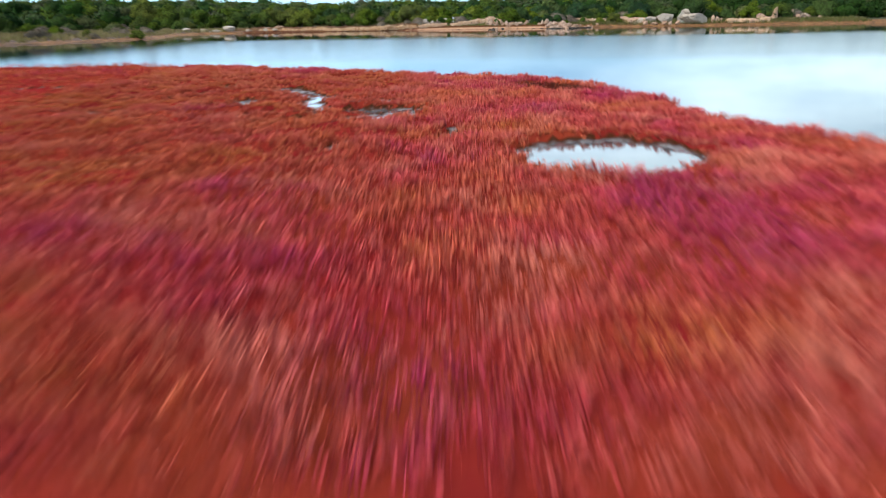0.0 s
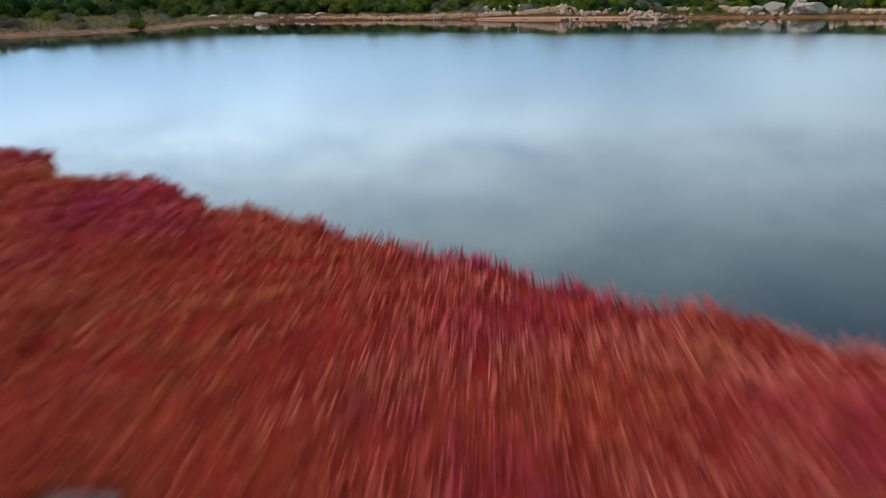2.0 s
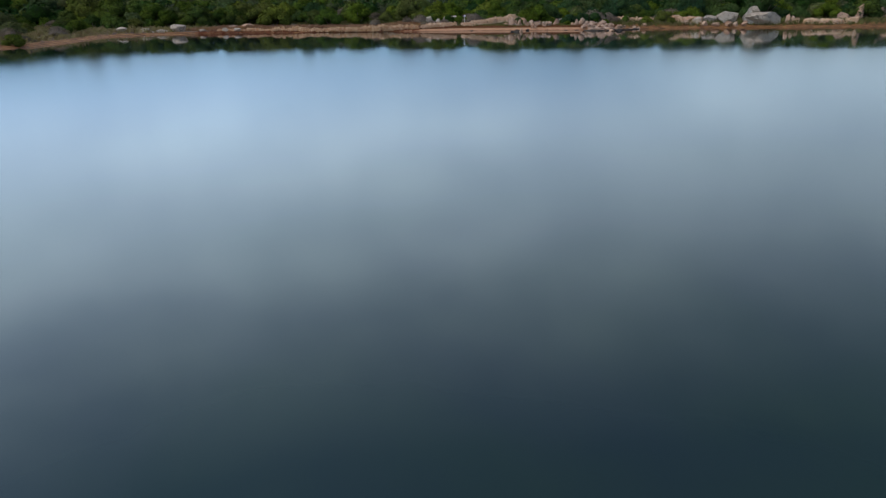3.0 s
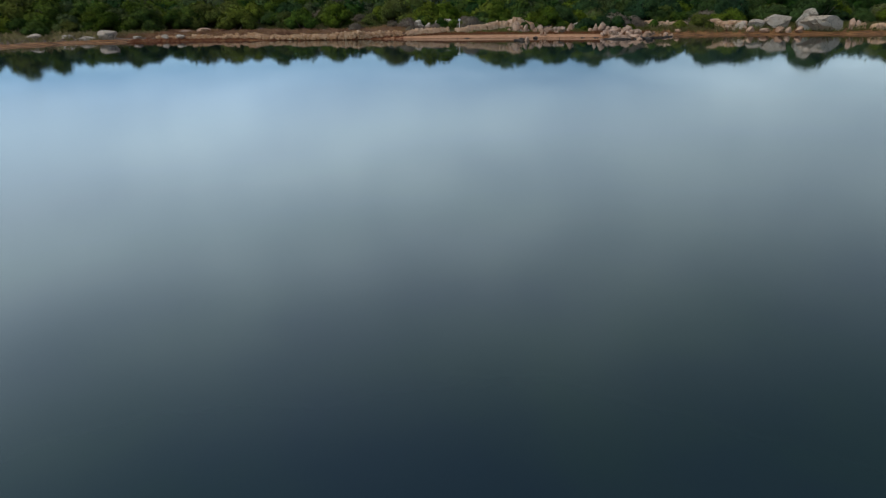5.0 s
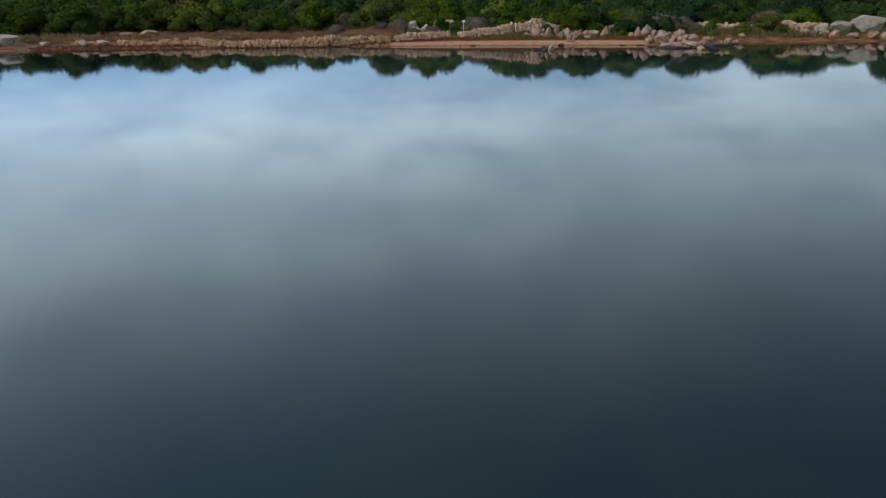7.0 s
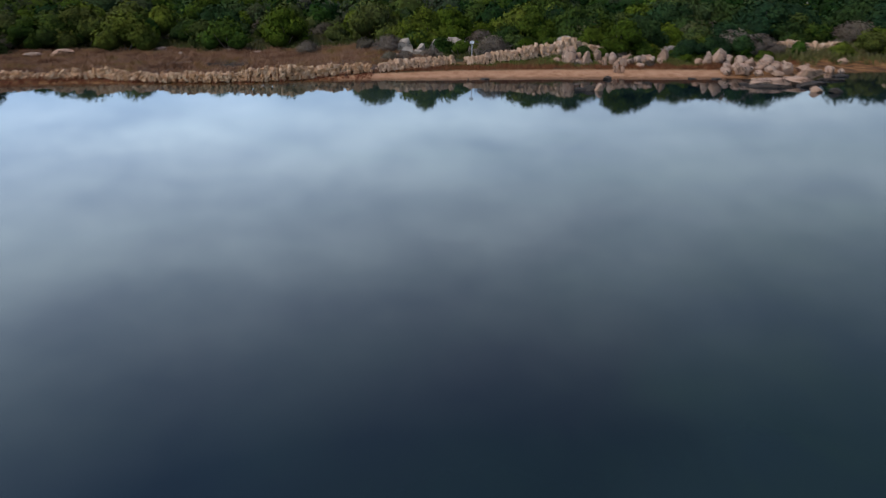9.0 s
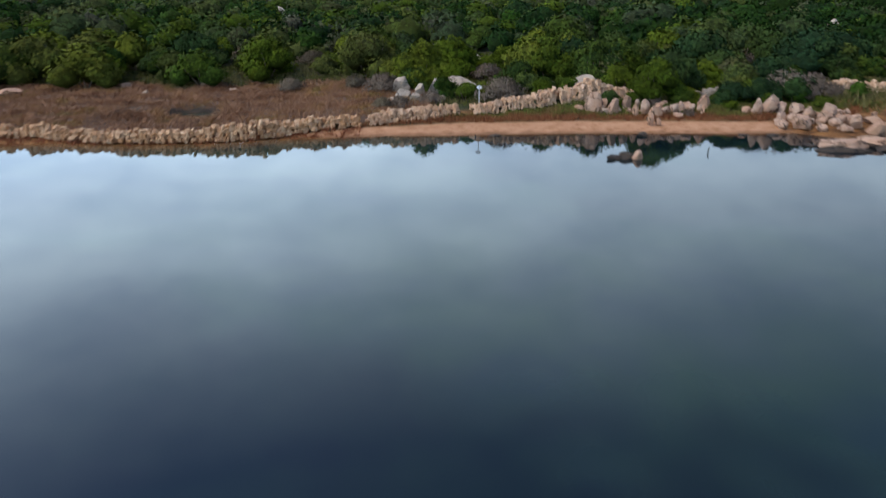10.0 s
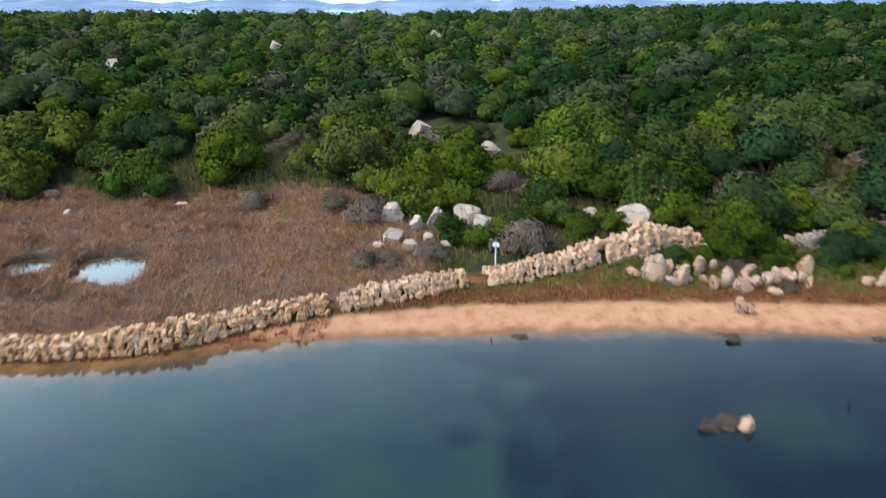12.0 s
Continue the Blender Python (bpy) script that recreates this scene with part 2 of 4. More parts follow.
SEDGE = tuft_material("shore_sedge_blade", (0.09, 0.075, 0.020), (0.11, 0.10, 0.022), (0.085, 0.105, 0.018), (0.13, 0.135, 0.028), (0.15, 0.10, 0.035))
POINTGRASS = tuft_material("marsh_grass_blade", (0.13, 0.095, 0.040), (0.22, 0.155, 0.070), (0.16, 0.15, 0.040), (0.27, 0.19, 0.095), (0.14, 0.14, 0.035))
HERB = tuft_material("undergrowth_blade", (0.045, 0.05, 0.010), (0.09, 0.095, 0.018), (0.14, 0.11, 0.045), (0.075, 0.08, 0.015))
POLE = plain("galvanised_pole", (0.55, 0.55, 0.53), 0.5, 0.1)
DARKWOOD = plain("wet_wood", (0.03, 0.024, 0.018))
WHITE = plain("white_sign_paint", (0.80, 0.80, 0.78), 0.5, 0.06)


# ---- builders ----
def mesh_np(name, verts, faces, mats, attrs=None, smooth=False, normals=None):
    """A mesh from arrays: faces of one size each, as a list of index arrays."""
    me = bpy.data.meshes.new(name)
    verts = np.asarray(verts, np.float32)
    groups = [np.asarray(f, np.int32) for f in faces if len(f)]
    me.vertices.add(len(verts))
    me.vertices.foreach_set("co", verts.ravel())
    sizes = np.concatenate([np.full(len(g), g.shape[1], np.int32) for g in groups])
    flat = np.concatenate([g.ravel() for g in groups])
    me.loops.add(len(flat))
    me.loops.foreach_set("vertex_index", flat)
    me.polygons.add(len(sizes))
    me.polygons.foreach_set("loop_start", np.concatenate([[0], np.cumsum(sizes)[:-1]]).astype(np.int32))
    me.polygons.foreach_set("use_smooth", np.full(len(sizes), smooth))
    for key, val in (attrs or {}).items():
        me.attributes.new(key, "FLOAT", "POINT").data.foreach_set("value", np.asarray(val, np.float32))
    for m in mats if isinstance(mats, (list, tuple)) else [mats]:
        me.materials.append(m)
    me.update(calc_edges=True)
    if normals is not None:
        me.normals_split_custom_set_from_vertices((normals / np.linalg.norm(normals, axis=1, keepdims=True)).tolist())
    return me


def part(name, me, parent, label="", at=(0, 0, 0)):
    ob = new(name, me)
    ob.parent = parent
    ob.location = at
    return tagged(ob, label)


def poly_distance(px, py, poly):
    """Distance to a closed outline, above zero inside."""
    pts = np.asarray(poly, float)
    best = np.full(px.shape, 1e9)
    inside = np.zeros(px.shape, bool)
    for (x0, y0), (x1, y1) in zip(pts, np.roll(pts, -1, 0)):
        dx, dy = x1 - x0, y1 - y0
        u = np.clip(((px - x0) * dx + (py - y0) * dy) / (dx * dx + dy * dy), 0, 1)
        best = np.minimum(best, np.hypot(px - x0 - u * dx, py - y0 - u * dy))
        cross = (y0 > py) != (y1 > py)
        with np.errstate(divide="ignore", invalid="ignore"):
            inside ^= cross & (px < dx * (py - y0) / (dy if dy else 1e-9) + x0)
    return np.where(inside, best, -best)


def wave(x, y, scale, seed):
    """A cheap smooth random field, about -1 to 1."""
    r = np.random.RandomState(seed)
    out = 0
    for i in range(7):
        a, p, f = r.uniform(0, 6.28), r.uniform(0, 6.28), r.uniform(0.6, 1.7) / scale
        out = out + np.sin((x * math.cos(a) + y * math.sin(a)) * f * 6.28 + p + 1.3 * np.sin((y * math.cos(a) - x * math.sin(a)) * f * 4 + p * 2))
    return out / 4.0


def smooth(v, lo, hi):
    u = np.clip((v - lo) / (hi - lo), 0, 1)
    return u * u * (3 - 2 * u)


# ---- the land ----
SHORE = [(-700, -52), (-120, -64), (-60, -60), (-40, -52), (-33, -43), (-30.6, -37), (-28.7, -30.5), (-29.8, -24), (-32.3, -13.5), (-30, -8.6), (-27, -7.2),
         (-23.6, -6.3), (-20, -5.5), (-16, -5.1), (-12.8, -5.35), (-10.6, -5.0), (-9.3, -4.75), (-8.2, -4.25), (-6.5, -3.95), (-4, -3.6), (-0.4, -3.3),
         (3.5, -2.95), (7.6, -2.9), (11, -3.0), (12.8, -2.7), (14.2, -3.9), (16.5, -2.6), (18.4, -0.4), (22, 0.5), (26, 0.9), (33, 0.9), (38, 0.6),
         (46, 1.6), (70, 4), (110, 0), (200, -40), (700, -120), (700, 420), (120, 400), (-60, 300), (-240, 200), (-700, 240)]


def land_height(x, y):
    x, y = np.asarray(x, float), np.asarray(y, float)
    d = poly_distance(x, y, SHORE) + 0.10 * wave(x, y, 2.3, 3) + 0.05 * wave(x, y, 0.8, 4)
    z = np.where(d < 0, np.maximum(0.16 * d, -1.1), 0.0)
    z = np.where(d >= 0, 0.17 * np.minimum(d, 1.3) + 0.14 * np.clip(d - 1.3, 0, 2.2) + 0.027 * np.clip(d - 6, 0, 120) * (0.55 + 0.30 * smooth(x, -60, 50)) + 0.017 * np.clip(x - 10, 0, 120) * smooth(d, 20, 120) + 0.02 * np.clip(d - 22, 0, 40) + 1.1 * smooth(x, -38, -62) * smooth(d, 12, 45), z)
    mound = 0.25 * np.exp(-(((x - 4.6) / 2.8) ** 2 + ((y - 2.4) / 1.7) ** 2))
    z = z + mound * (d > 0)
    # the hollow with its two small pools in the rush field
    edge = np.clip(1 + 0.30 * wave(x, y, 1.7, 7) + 0.12 * wave(x, y, 0.6, 8), 0.4, 2)
    pool = np.minimum(1.0, np.exp(-(edge * (((x + 13.4) / 1.35) ** 2 + ((y - 0.85 + 0.25 * (x + 13.4)) / 1.4) ** 2)) ** 4) + np.exp(-(edge * ((x + 16.5) / 1.0) ** 2 + ((y - 0.95) / 0.95) ** 2) ** 4))
    flat = smooth(x, -7, -10) * (d > 1.2) * smooth(y, 14, 9)
    z = z * (1 - 0.55 * flat) - 0.5 * pool * (d > 0.5)
    z = z + np.where(d > 2, 0.05 * wave(x, y, 3.1, 5) + 0.25 * smooth(d, 12, 30) * wave(x, y, 22, 6), 0)
    return z, d


def axis(lo, hi, fine_lo, fine_hi, fine, grow=1.16):
    mid = list(np.arange(fine_lo, fine_hi, fine))
    for sign, end, start in ((1, hi, fine_hi), (-1, lo, fine_lo)):
        s, v, out = fine, start, []
        while (v < end) if sign > 0 else (v > end):
            out.append(v)
            s *= grow
            v += sign * s
        out.append(end)
        mid = mid + out if sign > 0 else out[::-1] + mid
    return np.unique(np.round(mid, 4))


def grid_mesh(name, xs, ys, zf, mat, attrs=None, keep=None):
    gx, gy = np.meshgrid(xs, ys)
    gx, gy = gx.ravel(), gy.ravel()
    z = zf(gx, gy)
    nx, ny = len(xs), len(ys)
    i = np.arange(nx * ny).reshape(ny, nx)
    quads = np.stack([i[:-1, :-1], i[:-1, 1:], i[1:, 1:], i[1:, :-1]], -1).reshape(-1, 4)
    at = {k: f(gx, gy) for k, f in (attrs or {}).items()}
    verts = np.stack([gx, gy, z], 1)
    if keep is not None:
        quads = quads[keep(gx, gy, z)[quads].any(1)]
        used = np.unique(quads)
        back = np.full(len(verts), -1)
        back[used] = np.arange(len(used))
        verts, quads, at = verts[used], back[quads], {k: v[used] for k, v in at.items()}
    return mesh_np(name, verts, [quads], mat, at, True)


def z_land(x, y):
    return land_height(x, y)[0]


def zone_sand(x, y):
    d = land_height(x, y)[1]
    top = np.interp(x, [-9, -5, -1, 30], [0.3, 0.95, 1.4, 1.5])
    return smooth(d - top, 0.25, -0.1) * smooth(d, -0.6, -0.05)


def zone_wet(x, y):
    """The strip of sand that the water has just left."""
    d = land_height(x, y)[1]
    return 0.8 * smooth(d + 0.12 * wave(x, y, 0.9, 12) + 0.06 * wave(x, y, 0.35, 13), 0.42, 0.12)


def zone_weed(x, y):
    d = land_height(x, y)[1]
    return smooth(x + 0.5 * wave(x, y, 2, 9), -5.6, -8.5) * smooth(d, 2.4, 1.5) + smooth(x + 0.4 * wave(x, y, 2, 11), 12.0, 13.2) * smooth(d, 3.6, 2.6) + smooth(d, 1.3, 1.7) * smooth(d, 3.6, 2.8) * 0.8


def zone_rush(x, y):
    d = land_height(x, y)[1]
    return smooth(x, -1.2, -3.2) * smooth(d, 1.2, 2.0) * smooth(y + 1.2 * wave(x, y, 5, 10), 10.5, 8.5)


def zone_bed(x, y):
    z = z_land(x, y)
    muddy = smooth(z, 0.30, 0.12) * (np.abs(x + 14) < 5) * (np.abs(y - 1) < 3)
    return np.maximum(smooth(z, 0.0, -0.14), 0.7 * muddy)


xs, ys = axis(-700, 700, -32, 24, 0.25, 1.14), axis(-160, 430, -8, 12, 0.18, 1.14)
ground = new("ground", grid_mesh("ground", xs, ys, z_land, GROUND, {"sand": zone_sand, "wet": zone_wet, "weed": zone_weed, "rush": zone_rush, "bed": zone_bed}))
tagged(ground, "sandy shore rising to brown scrubland soil", "ground", kind="structure")

# ---- the red saltmarsh ----
MARSH_EDGE = [(-60, -66), (-30, -70.5), (-16.5, -71.3), (-13.2, -70.9), (-12.0, -71.5), (-9.3, -72.6), (-8.7, -72.8), (-7.8, -73.85), (-6.6, -73.95), (-5.8, -74.68), (-4.5, -75.22),
              (-2.8, -76.15), (-1.1, -77.0), (-0.3, -77.9), (0.45, -79.1), (0.3, -80.2), (0.55, -81.0), (0.8, -82.1), (0.45, -82.9), (1.05, -83.9), (1.3, -85.1), (1.8, -86.2), (3.2, -89), (5, -100), (-60, -100)]
# bare pans: middle, half lengths, turn in degrees
PANS = [(-1.36, -85.95, 1.0, 0.95, 10), (-12.3, -77.6, 0.6, 0.25, 5), (-8.9, -82.0, 0.5, 0.09, 12), (-10.5, -79.5, 0.6, 0.1, -8)]
# winding runnels: two ends and half a width
RUNNELS = [(-4.35, -82.2, -3.7, -82.2, 0.28), (-4.3, -82.9, -3.8, -82.7, 0.26), (-4.6, -83.3, -4.0, -83.2, 0.13), (-3.6, -83.0, -3.55, -82.6, 0.09), (-4.7, -80.75, -3.7, -80.7, 0.09), (-4.55, -81.05, -4.05, -81.05, 0.2)]
RUNNELS += [(-6.7, -79.1, -6.3, -78.4, 0.13), (-6.35, -78.6, -5.7, -79.5, 0.17), (-6.5, -79.1, -5.85, -79.3, 0.12), (-5.7, -79.6, -5.25, -80.4, 0.22), (-5.3, -80.3, -5.45, -81.1, 0.15), (-5.4, -81.1, -5.15, -81.7, 0.15), (-5.15, -81.7, -4.7, -81.8, 0.09), (-5.1, -82.0, -5.3, -82.6, 0.09)]
RUNNELS += [(-8.1, -79.9, -7.6, -78.9, 0.12), (-8.0, -77.8, -7.3, -77.7, 0.1), (-7.6, -80.6, -6.5, -80.55, 0.13), (-6.6, -80.6, -6.6, -81.0, 0.1), (-7.0, -81.4, -5.9, -81.5, 0.1), (-6.4, -82.6, -5.9, -82.3, 0.12), (-6.2, -83.0, -5.9, -82.7, 0.15)]
RUNNELS += [(-2.98, -84.1, -2.95, -84.45, 0.06), (-2.97, -84.45, -3.15, -84.9, 0.05), (-4.5, -85.4, -4.3, -85.05, 0.04), (-4.3, -85.0, -3.5, -84.85, 0.03), (-6.1, -84.7, -5.5, -84.55, 0.04), (-6.9, -85.1, -6.4, -85.1, 0.04), (-1.4, -78.85, -1.1, -79.4, 0.10), (-1.1, -79.4, -0.8, -79.75, 0.06), (-4.75, -78.45, -4.4, -78.7, 0.12), (-4.05, -79.15, -3.65, -79.05, 0.12)]


def marsh_field(x, y):
    """Distance inside the marsh, and how far a place lies from the bare pans (under zero: in one)."""
    jag = 0.07 * wave(x, y, 1.5, 21) + 0.035 * wave(x, y, 0.5, 22)
    d = poly_distance(x, y, MARSH_EDGE) + jag
    pan = np.full(np.shape(x), 9.0)
    for cx, cy, rx, ry, turn in PANS:
        c, s = math.cos(radians(turn)), math.sin(radians(turn))
        u, v = (x - cx) * c + (y - cy) * s, (y - cy) * c - (x - cx) * s
        q = np.sqrt((u / rx) ** 2 + (v / ry) ** 2) + 1e-6
        pan = np.minimum(pan, (q - 1) * np.minimum(rx, ry) - 0.05)
    rough = 0.09 * wave(x, y, 0.6, 26) + 0.075 * wave(x, y, 0.27, 27)
    for x0, y0, x1, y1, half in RUNNELS:
        dx, dy = x1 - x0, y1 - y0
        u = np.clip(((x - x0) * dx + (y - y0) * dy) / (dx * dx + dy * dy), 0, 1)
        thin = min(1.0, 0.3 + 5 * half)
        pan = np.minimum(pan, np.hypot(x - x0 - u * dx, y - y0 - u * dy) - half - 0.02 - 0.05 * thin - (1 - thin) * rough)
    # a ragged maze of small runnels between the larger pans
    maze = 0.34 * (0.80 - wave(x * 0.55 + 0.3 * y, y * 1.25, 1.05, 28) - 0.25 * wave(x, y, 0.5, 29))
    maze = maze + 0.5 * smooth(np.abs(x + 7.2), 2.0, 3.4) + 0.5 * smooth(np.abs(y + 81.0), 2.2, 3.3)
    # narrow clefts between the cushions, mostly on the wetter western side
    cleft = 0.16 * (np.abs(wave(x * 0.5 + 0.25 * y, y * 1.2, 1.25, 61)) - 0.20) + 0.10 * smooth(wave(x, y, 2.2, 62), 0.0, 0.5)
    cleft = cleft + 0.3 * smooth(x, -4.4, -3.2) + 0.3 * smooth(y, -76.5, -75.0) + 0.3 * smooth(y, -87.0, -88.5)
    return d, np.minimum(np.minimum(pan + rough, np.maximum(maze, -0.12)), np.maximum(cleft, -0.045))


def hollow(x, y):
    """A sunken patch of brown plants by the eastern edge, coloured dark for its shade: one inside it, nought outside.
    """
    u, v = 0.60 * (x + 0.72) - 0.80 * (y + 79.35), 0.80 * (x + 0.72) + 0.60 * (y + 79.35)
    q = np.hypot(u / 1.05, v / 0.5) + 0.18 * wave(x, y, 0.6, 63)
    return smooth(q, 1.15, 0.75)


def marsh_height(x, y):
    d, pan = marsh_field(x, y)
    veg = smooth(d, -0.05, 0.10) * smooth(pan, -0.03, 0.06)
    hump = 0.035 + 0.03 * wave(x, y, 1.25, 23) + 0.06 * (0.5 - np.abs(wave(x, y, 1.3, 24))) + 0.02 * smooth(pan, 0.7, 0.12) + 0.045 * smooth(pan, 0.0, 0.22) * smooth(x, -3.4, -4.6)
    bare = np.where(d > 0, 0.008 - 0.06 * smooth(pan, -0.10, -0.34) + 0.012 * wave(x, y, 0.6, 25), -1.25 * smooth(d, 0.05, -1.2) - 0.05)
    return bare * (1 - veg) + np.maximum(hump * (1 - 0.7 * hollow(x, y)), 0.02) * veg


def marsh_veg(x, y):
    d, pan = marsh_field(x, y)
    return smooth(d, -0.06, 0.02) * smooth(pan, -0.09, -0.01)


def marsh_rim(x, y):
    pan = marsh_field(x, y)[1]
    return 0.6 * smooth(pan + 0.10 * wave(x, y, 0.7, 39), 0.4, 0.02)


def marsh_ground_material():
    k = Mat("marsh_ground", 0.5, 0.4)
    p = k.place()
    mud = k.ramp(k.noise(2.5, 6, 0.65, at=p), (0.35, (0.11, 0.098, 0.088)), (0.6, (0.20, 0.185, 0.175)), (0.75, (0.27, 0.255, 0.25)))
    red = k.ramp(k.noise(0.8, 5, 0.6, at=p), (0.4, (0.19, 0.014, 0.013)), (0.6, (0.21, 0.030, 0.014)))
    # dark band round pans and in clefts: undercut shade painted into the ground
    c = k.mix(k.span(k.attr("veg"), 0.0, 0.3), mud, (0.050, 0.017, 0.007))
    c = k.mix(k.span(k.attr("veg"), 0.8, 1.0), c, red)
    k.l.new(k.span(k.attr("veg"), 0, 0.6, 0.22, 0.0), k.b.inputs["Specular IOR Level"])
    c = k.mix(k.attr("deep"), c, (0.005, 0.011, 0.013))
    k.colour(c)
    return k.bump(k.noise(22, 6, 0.7, at=p), 0.7, 0.03).m


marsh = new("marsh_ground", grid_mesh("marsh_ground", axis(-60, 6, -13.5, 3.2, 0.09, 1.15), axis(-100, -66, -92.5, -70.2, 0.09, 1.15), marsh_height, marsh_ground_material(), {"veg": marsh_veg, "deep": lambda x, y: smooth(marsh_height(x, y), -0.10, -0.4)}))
tagged(marsh, "low saltmarsh mud flat with grey pans", "ground", kind="structure")


def water_shallow(x, y):
    marsh_bed = np.where(y < -62, marsh_height(x, y), -9.0)
    return np.maximum(smooth(marsh_bed, -0.11, -0.03), (0.45 * smooth(z_land(x, y), -0.10, -0.01) + 0.5 * smooth(z_land(x, y), -0.24, -0.04) * smooth(x, -4, -7.5)) * (y > -62))


def water_bank(x, y):
    """Pale mud banks on the lagoon bed, between beds of dark weed."""
    fray = 0.9 * wave(x, y, 7.0, 51) + 0.5 * wave(x, y, 2.4, 52)
    flats = smooth(y + 0.75 * x + 20.6 + fray, -1.6, 1.2) * smooth(x + 1.6 * fray + 0.35 * (y + 8), 1.2, -0.4)
    outer = smooth(y + 0.55 * x + 21.5 + fray, -1.2, 1.0) * smooth(y + fray, -12.5, -15)
    open_water = 0.55 * smooth(0.8 * wave(x, y, 16.0, 53) + fray * 0.3, -0.4, 0.6) * smooth(y, -27, -33)
    east = smooth(x - 0.3 * y + fray, 8.5, 10.5) * smooth(y, -18, -24)
    # two pale spots painted in, standing for cloud patches mirrored near the rock
    spots = 0.6 * smooth(np.hypot(x - 6.3, y + 7.1) + 0.5 * fray, 1.6, 0.6) + 0.5 * smooth(np.hypot(x - 2.9, (y + 9.6) * 0.7) + 0.5 * fray, 2.0, 0.8)
    flats = np.maximum(flats, spots)
    return np.clip(np.maximum(np.maximum(flats, outer), np.maximum(open_water, 0.8 * east)), 0, 1)


def water_ripple(x, y):
    """A light breeze ruffles the middle of the lagoon; the water under the far shore lies calm."""
    return smooth(y + 2.5 * wave(x, y, 15, 54), -33, -46) * smooth(y, -73, -66) * smooth(x, -26, -15) * np.where(y < -62, smooth(marsh_field(x, y)[0], 0.0, -1.5), 1.0)


lagoon_x = np.unique(np.concatenate([np.linspace(-3000, -60, 12), np.arange(-60, -34, 2.0), np.arange(-34, -14, 0.5), np.arange(-14, 4, 0.2), np.arange(4, 20, 0.5), np.arange(20, 60, 2.0), np.linspace(60, 3000, 12)]).round(3))
lagoon_y = np.unique(np.concatenate([np.linspace(-400, -104, 5), np.arange(-104, -92, 1.0), np.arange(-92, -69, 0.2), np.arange(-69, -30, 2.0), np.arange(-30, -10, 0.5), np.arange(-10, 4, 0.25), np.arange(4, 12, 1.0), np.linspace(12, 4500, 16)]).round(3))
water = new("water", grid_mesh("water", lagoon_x, lagoon_y, lambda x, y: x * 0.0, WATER, {"shallow": water_shallow, "bank": water_bank, "ripple": water_ripple}))
tagged(water, "calm grey-blue lagoon water mirroring the sky", "water", kind="structure")


def blades(name, px, py, pz, height, width, per, lean, mat, seed, attrs=None, label="", category=""):
    """Tufts of upright tapering blades: three-cornered leaves, two triangles each."""
    r = np.random.RandomState(seed)
    n = len(px) * per
    bx, by, bz = np.repeat(px, per), np.repeat(py, per), np.repeat(pz, per)
    h = np.repeat(height, per) * r.uniform(0.55, 1.2, n)
    a = r.uniform(0, 6.283, n)
    w = width * r.uniform(0.6, 1.4, n)
    spread = np.repeat(height, per) * 0.5
    ox, oy = bx + r.normal(0, 1, n) * spread * 0.6, by + r.normal(0, 1, n) * spread * 0.6
    la, ln = r.uniform(0, 6.283, n), h * r.uniform(0.05, lean, n)
    tx, ty = ox + np.cos(la) * ln, oy + np.sin(la) * ln
    cx, cy = np.cos(a) * w / 2, np.sin(a) * w / 2
    mx, my, mz = (ox * 0.45 + tx * 0.55), (oy * 0.45 + ty * 0.55), bz + h * 0.62
    verts = np.stack([np.stack([ox - cx * 0.6, oy - cy * 0.6, bz - 0.03], 1), np.stack([ox + cx * 0.6, oy + cy * 0.6, bz - 0.03], 1),
                      np.stack([mx + cx, my + cy, mz], 1), np.stack([tx, ty, bz + h], 1), np.stack([mx - cx, my - cy, mz], 1)], 1).reshape(-1, 3)
    i = np.arange(n)[:, None] * 5
    at = {k: np.repeat(np.repeat(v, per), 5) for k, v in (attrs or {}).items()}
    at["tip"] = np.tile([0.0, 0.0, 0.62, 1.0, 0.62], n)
    ob = new(name, mesh_np(name, verts, [i + np.array([[0, 1, 2, 4]]), i + np.array([[4, 2, 3]])], mat, at))
    return tagged(ob, label, category, kind="stuff")


def scatter(x0, x1, y0, y1, step, seed):
    r = np.random.RandomState(seed)
    gx, gy = np.meshgrid(np.arange(x0, x1, step), np.arange(y0, y1, step))
    return gx.ravel() + r.uniform(-0.55, 0.55, gx.size) * step, gy.ravel() + r.uniform(-0.55, 0.55, gx.size) * step


def grow_glasswort():
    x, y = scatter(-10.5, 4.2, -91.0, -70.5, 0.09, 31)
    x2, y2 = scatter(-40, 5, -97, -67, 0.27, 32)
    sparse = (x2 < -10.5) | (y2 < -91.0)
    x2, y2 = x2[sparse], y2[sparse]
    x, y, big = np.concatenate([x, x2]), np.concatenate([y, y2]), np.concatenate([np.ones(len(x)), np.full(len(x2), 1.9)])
    d, pan = marsh_field(x, y)
    ok = (d > 0.0) & (pan > -0.025)
    x, y, big, d, pan = x[ok], y[ok], big[ok], d[ok], pan[ok]
    h = (0.072 + 0.026 * wave(x, y, 1.3, 33) + 0.015 * wave(x, y, 0.4, 34)) * np.sqrt(big)
    blades("glasswort", x, y, marsh_height(x, y), np.clip(h * (0.8 + 0.2 * smooth(pan, 0.0, 0.2) + 0.3 * smooth(pan, 0.9, 0.4) * smooth(pan, 0.1, 0.35)), 0.03, 0.2), 0.0125, 8, 0.95, MARSH, 35, {"rim": marsh_rim(x, y), "hollow_shade": hollow(x, y)},
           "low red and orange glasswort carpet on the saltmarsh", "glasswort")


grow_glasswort()


